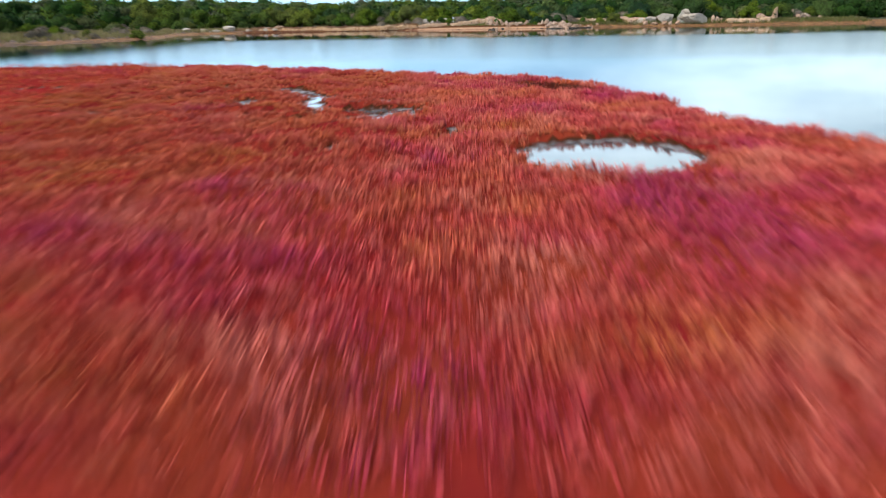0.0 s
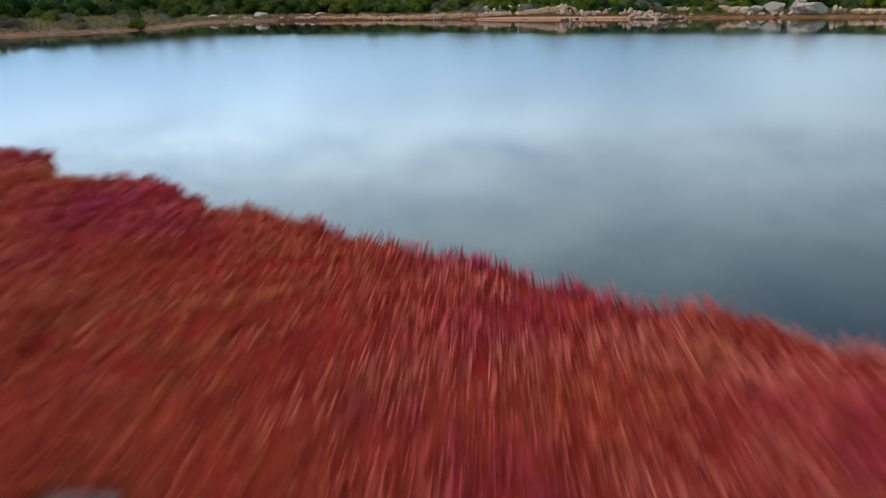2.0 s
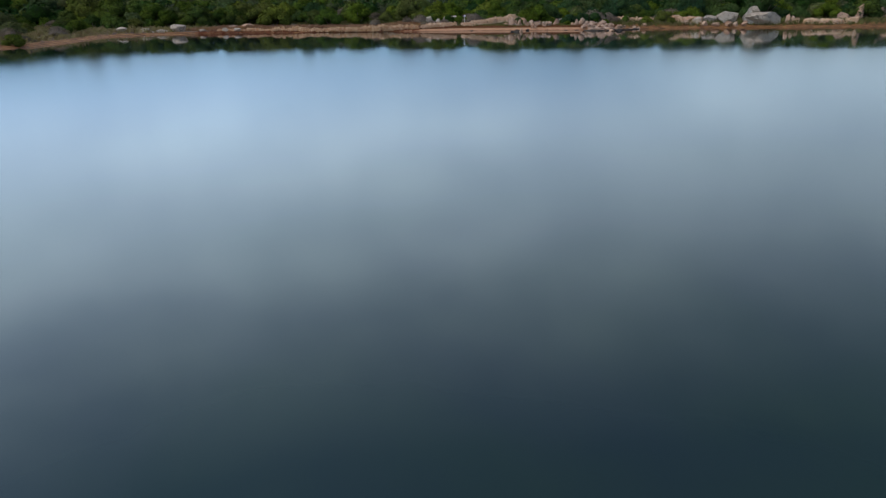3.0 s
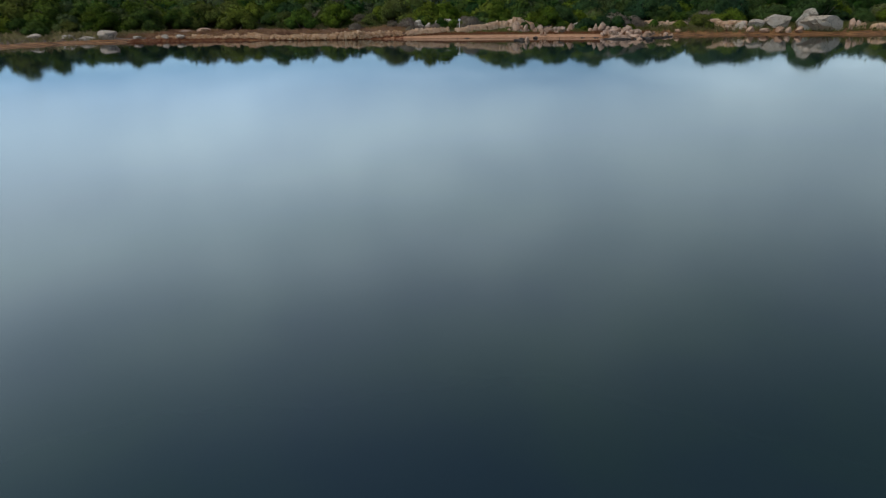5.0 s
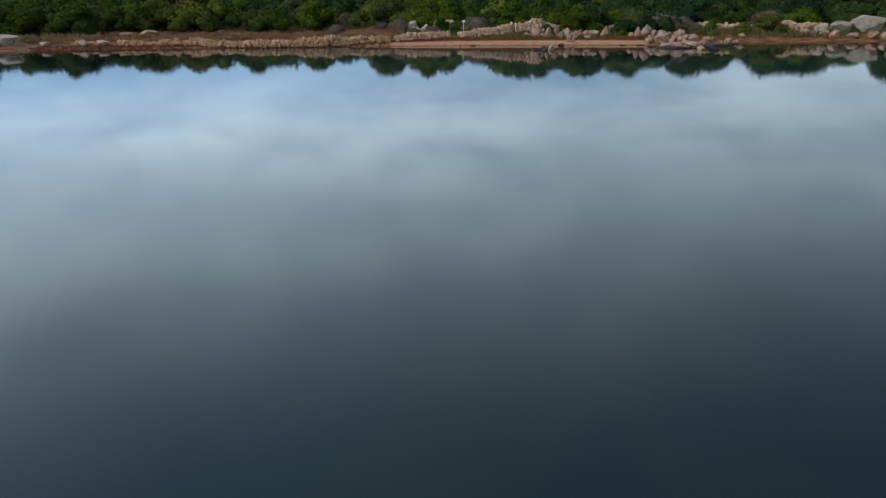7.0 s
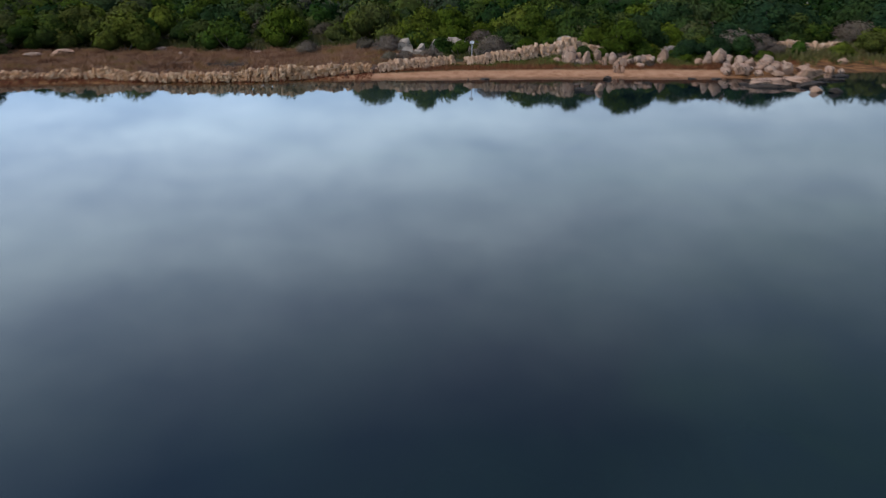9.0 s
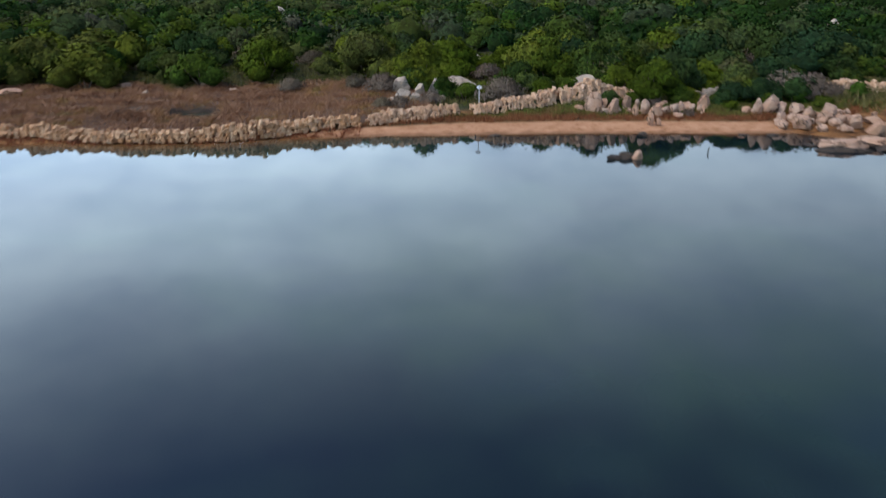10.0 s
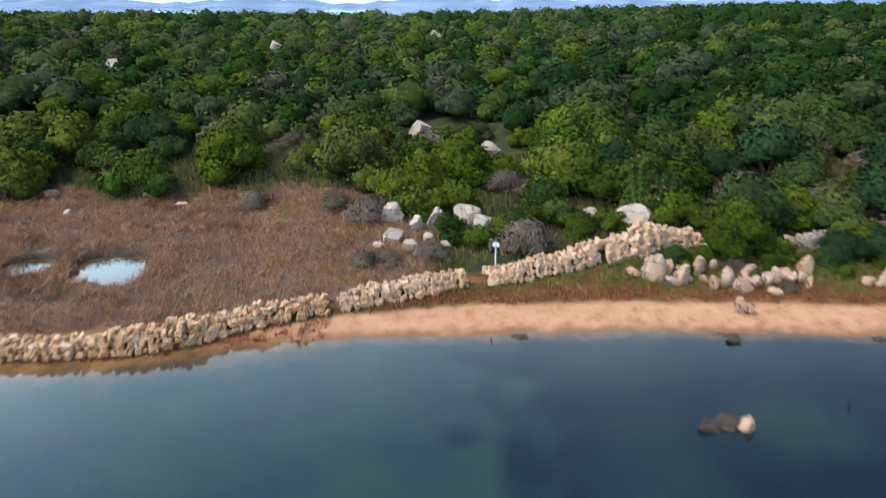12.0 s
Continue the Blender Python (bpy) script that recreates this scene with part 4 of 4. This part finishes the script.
def crown_arrays(r, radius, height, lobes, leaves, leaf, core, low=0.15, inner=0.8):
    """A shrub crown: one broad dome of uneven billows, each a lumpy core set with small pointed leaves."""
    vs, ts, tone, core_shade, ns, n = [], [], [], [], [], 0
    for i in range(lobes):
        a, u = r.uniform(0, 6.283), math.sqrt(r.uniform(0, 1))
        rl = radius * r.uniform(0.30, 0.52)
        if i == 0:
            u, rl = 0.0, radius * 0.62
        cx, cy = math.cos(a) * u * radius * 0.70, math.sin(a) * u * radius * 0.70
        top = height * (1 - 0.55 * u * u) * r.uniform(0.78, 1.0)
        cz = max(rl * 0.5, top - rl * r.uniform(0.75, 1.0)) if i % 3 else max(rl * 0.4, top * 0.5)
        c = np.array([cx, cy, cz + low * height])
        cv, cf = core
        k = cv * rl * (inner + 0.14 * r.uniform(-1, 1, (len(cv), 1))) * np.array([1, 1, 0.85]) + c
        shade = r.uniform()
        vs.append(k)
        ts.append(cf + n)
        # cores coloured darker than the leaves, for the shade deep in the crown
        tone.append(np.full(len(k), shade * 0.6))
        core_shade.append(np.full(len(k), 0.4))
        ns.append(cv + np.array([0, 0, 0.2]))
        n += len(k)
        m = int(leaves * (2.0 if i == 0 else 1.0))
        d = r.normal(0, 1, (m, 3))
        d[:, 2] = np.abs(d[:, 2]) * 0.95 - 0.2
        d /= np.linalg.norm(d, axis=1, keepdims=True)
        p = c + d * rl * r.uniform(0.74, 1.06, (m, 1)) * np.array([1, 1, 0.88])
        nn = d + r.normal(0, 0.38, (m, 3))
        nn /= np.linalg.norm(nn, axis=1, keepdims=True)
        s = np.cross(nn, r.normal(0, 1, (m, 3)))
        s /= np.linalg.norm(s, axis=1, keepdims=True) + 1e-9
        q = np.cross(nn, s)
        w = leaf * r.uniform(0.6, 1.4, (m, 1))
        vs.append(np.stack([p - s * w * 0.6 - q * w * 0.45, p + s * w * 0.6 - q * w * 0.45, p + q * w + nn * w * 0.3], 1).reshape(-1, 3))
        ts.append(np.arange(m)[:, None] * 3 + np.array([[0, 1, 2]]) + n)
        tone.append(np.repeat(np.clip(shade + r.normal(0, 0.12, m), 0, 1), 3))
        core_shade.append(np.zeros(m * 3))
        ns.append(np.repeat(d + nn * 0.35 + np.array([0, 0, 0.15]), 3, 0))
        n += m * 3
    return np.concatenate(vs), np.concatenate(ts), np.concatenate(tone), np.concatenate(core_shade), np.concatenate(ns)


def trunk_mesh(r, radius, height):
    """A short bole forking into tapered limbs."""
    bm = bmesh.new()
    for i in range(5):
        a = r.uniform(0, 6.283)
        tip = Vector((math.cos(a) * radius * 0.5, math.sin(a) * radius * 0.5, height * r.uniform(0.45, 0.65)))
        ret = bmesh.ops.create_cone(bm, cap_ends=True, segments=6, radius1=0.045, radius2=0.012, depth=tip.length)
        rot = tip.to_track_quat("Z", "Y").to_matrix().to_4x4()
        bmesh.ops.transform(bm, matrix=Matrix.Translation(tip / 2) @ rot, verts=ret["verts"])
    me = bpy.data.meshes.new("trunk")
    bm.to_mesh(me)
    bm.free()
    me.materials.append(BARK)
    return me


def shrub(seed, radius, height, mat, label, lobes=13, leaves=140, leaf=0.11, name="shrub", inner=0.8):
    r = np.random.RandomState(seed)
    ob = new(name)
    tagged(ob, label, "shrub", "maquis shrubs")
    part("trunk", trunk_mesh(r, radius, height), ob)
    v, t, tone, core_shade, nrm = crown_arrays(r, radius, height, lobes, leaves, leaf, ICO1, 0.03, inner)
    part("crown", mesh_np("crown", v, [t], mat, {"tone": tone, "core_shade": core_shade}, True, nrm), ob)
    return ob


KINDS = [shrub(500 + i, (1.5, 1.7, 1.35, 1.9, 1.2, 1.6)[i], (2.1, 2.5, 1.8, 2.7, 1.7, 2.2)[i], LEAF, "dense rounded evergreen maquis shrub", (10, 11, 9, 12, 8, 10)[i], 138, 0.11) for i in range(6)]
DARK = [shrub(540 + i, (1.6, 1.9, 1.4)[i], (2.3, 2.8, 2.0)[i], DIMLEAF, "dense rounded maquis bush, leaf colour darkened for the dimmer east", 11, 138, 0.11) for i in range(3)]
DRY = [shrub(520 + i, (1.2, 1.4)[i], (1.3, 1.6)[i], DRYLEAF, "bare grey-brown twiggy shrub", 11, 230, 0.07, inner=0.4) for i in range(2)]


def scrub():
    r = np.random.RandomState(77)
    made = {}
    spots = []
    # the front row and those behind it, to a depth of some twenty-five metres
    x, y = scatter(-46, 62, 2, 33, 2.4, 78)
    z, d = land_height(x, y)
    front = 8.6 + 1.3 * wave(x, y, 9, 79)
    front = np.where(x > -5.5, 5.6 + 0.5 * wave(x, y, 6, 80), front)
    front = np.where((x > 7.2) & (x < 16), 4.3, front)
    front = np.where(x >= 16, 7.2, front)
    front = np.where(x >= 27, 9.0, front)
    front = np.where(x < -30, 3.0, front)
    for i in np.argsort(y):
        if y[i] > front[i] and d[i] > 3 and len(spots) < 205 and abs(x[i] - 2) < 26 + 0.85 * (y[i] - 2) + (24 if y[i] < 16 else 0):
            spots.append((x[i], y[i], z[i]))
    clear = [(bx, by) for bx, by, *_ in SCRUB_ROCKS]
    spots = [q for q in spots if all(math.hypot(q[0] - bx, (q[1] - by + 1.2) * 0.6) > 1.5 for bx, by in clear)]
    for px, py, pz in spots:
        dry = r.uniform() < 0.1
        src = (DRY if dry else KINDS)[r.randint(2 if dry else 6)]
        # darkened bushes are picked more often eastward, to paint that side dimmer
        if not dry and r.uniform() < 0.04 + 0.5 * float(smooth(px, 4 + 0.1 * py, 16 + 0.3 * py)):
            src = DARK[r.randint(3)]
        m = pose(px, py, pz - 0.1, 0, 0, r.uniform(0, 360))
        if src not in made:
            made[src] = True
            src.matrix_basis = m
        else:
            s = r.choice([0.62, 0.8, 0.95, 1.1, 1.25, 1.45]) * r.uniform(0.92, 1.08) * (0.85 if py < 9 else 1.0)
            o = copy_thing(src, m)
            o.scale = (s, s, s * r.uniform(0.9, 1.1))
    # the single shrubs at the wall, the beach and the near point
    for px, py, kind, s in ((1.15, 1.9, DRY[1], 0.85), (1.3, 4.2, KINDS[2], 0.7), (-1.6, 3.0, KINDS[4], 0.7), (-0.6, 2.0, KINDS[4], 0.65), (3.2, 2.9, KINDS[4], 0.55), (4.4, 3.6, KINDS[2], 0.6), (-3.3, 5.6, KINDS[2], 0.9), (-4.9, 5.2, DRY[1], 0.8), (12.9, 2.0, KINDS[2], 0.8), (7.1, 1.0, KINDS[4], 0.4), (9.2, 0.7, KINDS[4], 0.4), (11.0, 1.0, KINDS[2], 0.4), (6.2, 0.25, KINDS[4], 0.3), (9.9, 1.5, KINDS[4], 0.5), (11.3, 0.1, KINDS[4], 0.32), (8.4, -0.1, KINDS[4], 0.26), (13.2, 0.9, KINDS[2], 0.45), (15.6, 0.6, KINDS[2], 0.45), (14.6, 1.2, KINDS[4], 0.5), (18.6, 3.0, KINDS[4], 0.6), (21.0, 3.2, KINDS[2], 0.6), (8.3, 1.75, KINDS[3], 0.8), (7.4, 4.6, KINDS[5], 0.85), (3.4, 3.6, KINDS[4], 0.6), (0.4, 3.4, KINDS[4], 0.55), (-2.2, 1.2, DRY[0], 0.6), (-4.4, 0.6, DRY[0], 0.5), (-3.6, 0.7, DRY[1], 0.42), (-10.4, 7.6, DRY[1], 0.6), (-6.6, 6.6, DRY[0], 0.7), (2.2, 6.0, KINDS[1], 0.75), (6.9, 6.2, KINDS[1], 0.9), (11.6, 5.2, KINDS[0], 0.9), (13.4, 4.6, KINDS[5], 0.85), (17.2, 6.6, KINDS[4], 0.8), (23.3, 4.0, KINDS[2], 0.95), (-1.4, 5.9, KINDS[4], 0.9), (2.6, 4.6, KINDS[2], 0.7), (14.6, 2.4, DRY[0], 1.3), (12.6, 2.6, KINDS[4], 0.8), (-29.8, -31.5, KINDS[2], 0.5), (-32.2, -34.5, DRY[0], 0.5), (-31.2, -28, DRY[1], 0.4), (-33.4, -26, DRY[1], 0.5), (-34.5, -31, KINDS[4], 0.5), (-36, -22, DRY[1], 0.6), (-34.5, -18, DRY[0], 0.6), (-35.5, -14.5, KINDS[4], 0.55), (-36.5, -36, DRY[0], 0.6), (-37, -10, KINDS[2], 0.8), (-39, -15, KINDS[0], 0.6), (-40, -26, KINDS[5], 0.55), (-42.5, -20, DRY[0], 0.8), (-41, -4, KINDS[3], 0.8), (-36, -4, KINDS[5], 0.8), (-44, -30, KINDS[2], 0.7), (-46, -12, KINDS[0], 0.7),
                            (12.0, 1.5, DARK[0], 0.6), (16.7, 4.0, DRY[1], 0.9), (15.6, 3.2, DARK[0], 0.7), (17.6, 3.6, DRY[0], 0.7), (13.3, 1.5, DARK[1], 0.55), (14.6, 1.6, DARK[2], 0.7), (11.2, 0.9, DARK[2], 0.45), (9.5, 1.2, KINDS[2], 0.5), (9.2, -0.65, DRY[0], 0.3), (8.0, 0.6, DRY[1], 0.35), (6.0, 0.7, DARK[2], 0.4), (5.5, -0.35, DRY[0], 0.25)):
        o = copy_thing(kind, pose(px, py, float(z_land(np.array([px]), np.array([py]))[0]) - 0.08, 0, 0, r.uniform(0, 360)))
        o.scale = (s, s, s)
    # low bushes dotted over the flat point
    for _ in range(48):
        px, py, kind = r.uniform(-66, -34), r.uniform(-40, 6), (DRY[r.randint(2)] if r.uniform() < 0.45 else KINDS[r.randint(6)])
        z, d = land_height(np.array([px]), np.array([py]))
        if d[0] > 3.5:
            s = r.uniform(0.45, 0.95)
            copy_thing(kind, pose(px, py, float(z[0]) - 0.06, 0, 0, r.uniform(0, 360))).scale = (s, s, s * 0.85)
    return max(p[1] for p in spots)


def far_scrub(seed, x, y, lobes, leaves, leaf, core, radius, height, label):
    """Scrub too far off to count: one mesh of many low crowns."""
    r = np.random.RandomState(seed)
    z = z_land(x, y)
    variants = [crown_arrays(np.random.RandomState(seed + i), radius * (0.85 + 0.06 * i), height * (0.85 + 0.05 * i), lobes, leaves, leaf, core, 0.05) for i in range(7)]
    vs, ts, tone, kind, core_shades, ns, n = [], [], [], [], [], [], 0
    for px, py, pz in zip(x, y, z):
        v, t, lobe, core_shade, nrm = variants[r.randint(7)]
        a, s = r.uniform(0, 6.283), r.uniform(0.6, 1.45)
        c, si = math.cos(a), math.sin(a)
        turn = np.array([[c, si, 0], [-si, c, 0], [0, 0, 1]])
        ns.append(nrm @ turn)
        vs.append(v @ turn * s + np.array([px, py, pz - 0.2]))
        ts.append(t + n)
        tone.append(lobe)
        # kind leans to the darker greens eastward, painting the dimmer side
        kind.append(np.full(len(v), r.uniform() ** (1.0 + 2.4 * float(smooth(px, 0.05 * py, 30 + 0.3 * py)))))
        core_shades.append(core_shade)
        n += len(v)
    ob = new("far_scrub", mesh_np("far_scrub", np.concatenate(vs), [np.concatenate(ts)], FARLEAF, {"tone": np.concatenate(tone), "kind": np.concatenate(kind), "core_shade": np.concatenate(core_shades)}, True, np.concatenate(ns)))
    return tagged(ob, label, "scrubland", kind="stuff")


depth = scrub()
x, y = scatter(-75, 95, depth - 6, 95, 2.95, 81)
clear = np.all([np.hypot(x - bx, (y - by + 2.5) * 0.5) > 2.6 for bx, by, *_ in SCRUB_ROCKS], 0)
ok = clear & (np.abs(x) < 30 + 0.8 * y) & (y > depth - 0.5 + 1.5 * np.sin(x)) | ((np.abs(x) > 50) & (y > 12))
far_scrub(82, x[ok], y[ok], 5, 46, 0.19, ICO1, 1.85, 2.2, "dense green maquis scrub covering the flat land")
x, y = scatter(-120, -46, -34, 16, 3.1, 85)
ok = land_height(x, y)[1] > 17
far_scrub(86, x[ok], y[ok], 5, 46, 0.19, ICO1, 1.85, 2.0, "dense green maquis scrub behind the low point")
x, y = scatter(-330, 330, 95, 330, 6.6, 83)
ok = (np.abs(x) < 60 + 0.8 * y) & (land_height(x, y)[1] > 4)
far_scrub(84, x[ok], y[ok], 4, 20, 0.36, ICO1, 3.3, 2.5, "far green maquis scrub towards the horizon")


# ---- rushes and sedge ----
def grow_shore():
    x, y = scatter(-30, -1.2, -4.5, 12, 0.18, 90)
    z, d = land_height(x, y)
    rush = zone_rush(x, y)
    wall_y = np.interp(x, [-25.5, -18, -13.6, -10, -7.9, -5.1, -1], [-4.4, -3.9, -4.6, -4.1, -3.1, -1.8, -0.2])
    ok = (rush > 0.35) & (y > wall_y + 0.35) & (z > 0.10)
    x, y, z = x[ok], y[ok], z[ok]
    clump = wave(x, y, 2.4, 91)
    h = 0.20 + 0.12 * clump + 0.06 * wave(x, y, 0.7, 92)
    blades("dry_rush", x, y, z, np.clip(h, 0.07, 0.6), 0.017, 8, 2.2, RUSH, 93, None, "matted brown dry rushes behind the wall", "rushes")
    x, y = scatter(-9, 18, -3.2, 5, 0.12, 94)
    z, d = land_height(x, y)
    wall_y = np.interp(x, [-9, -7.9, -5.1, -1, -0.3, 2.4, 4.6, 7.5, 18], [-4.1, -3.6, -2.3, -0.7, -0.6, 0.2, 1.0, 2.2, 2.2])
    ok = (d > np.interp(x, [-9, -5, -1, 30], [0.5, 1.05, 1.5, 1.6]) + 0.15 * wave(x, y, 1.1, 95)) & (y < wall_y - 0.2)
    x, y, z, d = x[ok], y[ok], z[ok], d[ok]
    h = 0.16 + 0.06 * wave(x, y, 1.4, 96)
    blades("shore_sedge", x, y, z, np.clip(h, 0.05, 0.4), 0.02, 7, 0.6, SEDGE, 97, {"low": 0.9 * smooth(d + 0.25 * wave(x, y, 1.6, 105), 2.45, 1.9)}, "low green and rust-coloured sedge above the sand", "sedge")
    x, y = scatter(-27, -5, -8, -2.4, 0.13, 110)
    z, d = land_height(x, y)
    ok = (d > -0.12 + 0.30 * wave(x, y, 1.1, 111) + 0.12 * smooth(x, -9, -6)) & (d < 1.0) & (wave(x, y, 0.9, 112) > -0.55)
    x, y, z = x[ok], y[ok], np.maximum(z[ok], -0.02)
    blades("shore_weed", x, y, z, np.clip(0.10 + 0.09 * wave(x, y, 0.9, 113), 0.03, 0.22), 0.022, 7, 1.3, SEDGE, 114, {"low": np.ones(len(x))}, "matted rust-brown weed along the water's edge", "weed")
    x, y = scatter(-32, 24, -0.6, 16, 0.27, 102)
    z, d = land_height(x, y)
    ok = (y > np.interp(x, [-6, -1, 2.4, 4.6, 7.5, 9, 20], [-1.6, 0.3, 1.1, 2.3, 3.4, 1.6, 1.0])) & (d > 2.2) & (zone_rush(x, y) < 0.45)
    x, y, z = x[ok], y[ok], z[ok]
    blades("undergrowth", x, y, z, np.clip(0.28 + 0.14 * wave(x, y, 1.7, 103), 0.08, 0.6), 0.026, 7, 0.8, HERB, 104, None, "green and straw undergrowth between the shrubs", "undergrowth")
    x, y = scatter(17, 62, 1, 10, 0.45, 106)
    z, d = land_height(x, y)
    ok = d > 1.1 + 0.4 * wave(x, y, 3, 107)
    x, y, z = x[ok], y[ok], z[ok]
    blades("undergrowth", x, y, z, np.clip(0.42 + 0.2 * wave(x, y, 2.5, 108), 0.1, 0.8), 0.05, 7, 0.9, HERB, 109, None, "rough green and straw grass round the outcrop", "undergrowth")
    x, y = scatter(-66, -28.5, -52, 6, 0.66, 98)
    z, d = land_height(x, y)
    ok = (d > 1.0) & (z > 0.05)
    x, y, z = x[ok], y[ok], z[ok]
    blades("point_grass", x, y, z, np.clip(0.34 + 0.16 * wave(x, y, 3, 99), 0.08, 0.5), 0.055, 8, 1.3, POINTGRASS, 101, None, "olive and tan marsh grass on the low point", "grass")


grow_shore()


# ---- far distance ----
def far_hills():
    k = Mat("hazy_hill", 1.0, 0.0)
    # the blue of distance haze is mixed into the hills' base colour
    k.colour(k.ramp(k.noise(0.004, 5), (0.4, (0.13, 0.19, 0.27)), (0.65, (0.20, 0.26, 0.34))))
    xs = np.linspace(-2600, 2600, 140)
    crest = 38 + 26 * wave(xs, xs * 0, 900, 111) + 18 * wave(xs, xs * 0, 260, 112)
    rows = [(3300, 0 * crest - 3), (3500, 0.55 * crest), (3800, np.maximum(crest, 12)), (4300, 0.4 * crest)]
    verts = np.concatenate([np.stack([xs, np.full_like(xs, yy), zz], 1) for yy, zz in rows])
    i = np.arange(len(verts)).reshape(4, -1)
    quads = np.stack([i[:-1, :-1], i[:-1, 1:], i[1:, 1:], i[1:, :-1]], -1).reshape(-1, 4)
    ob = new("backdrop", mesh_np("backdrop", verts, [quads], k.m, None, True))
    tagged(ob, "hazy blue hills across the sea", "hills", kind="structure")


far_hills()
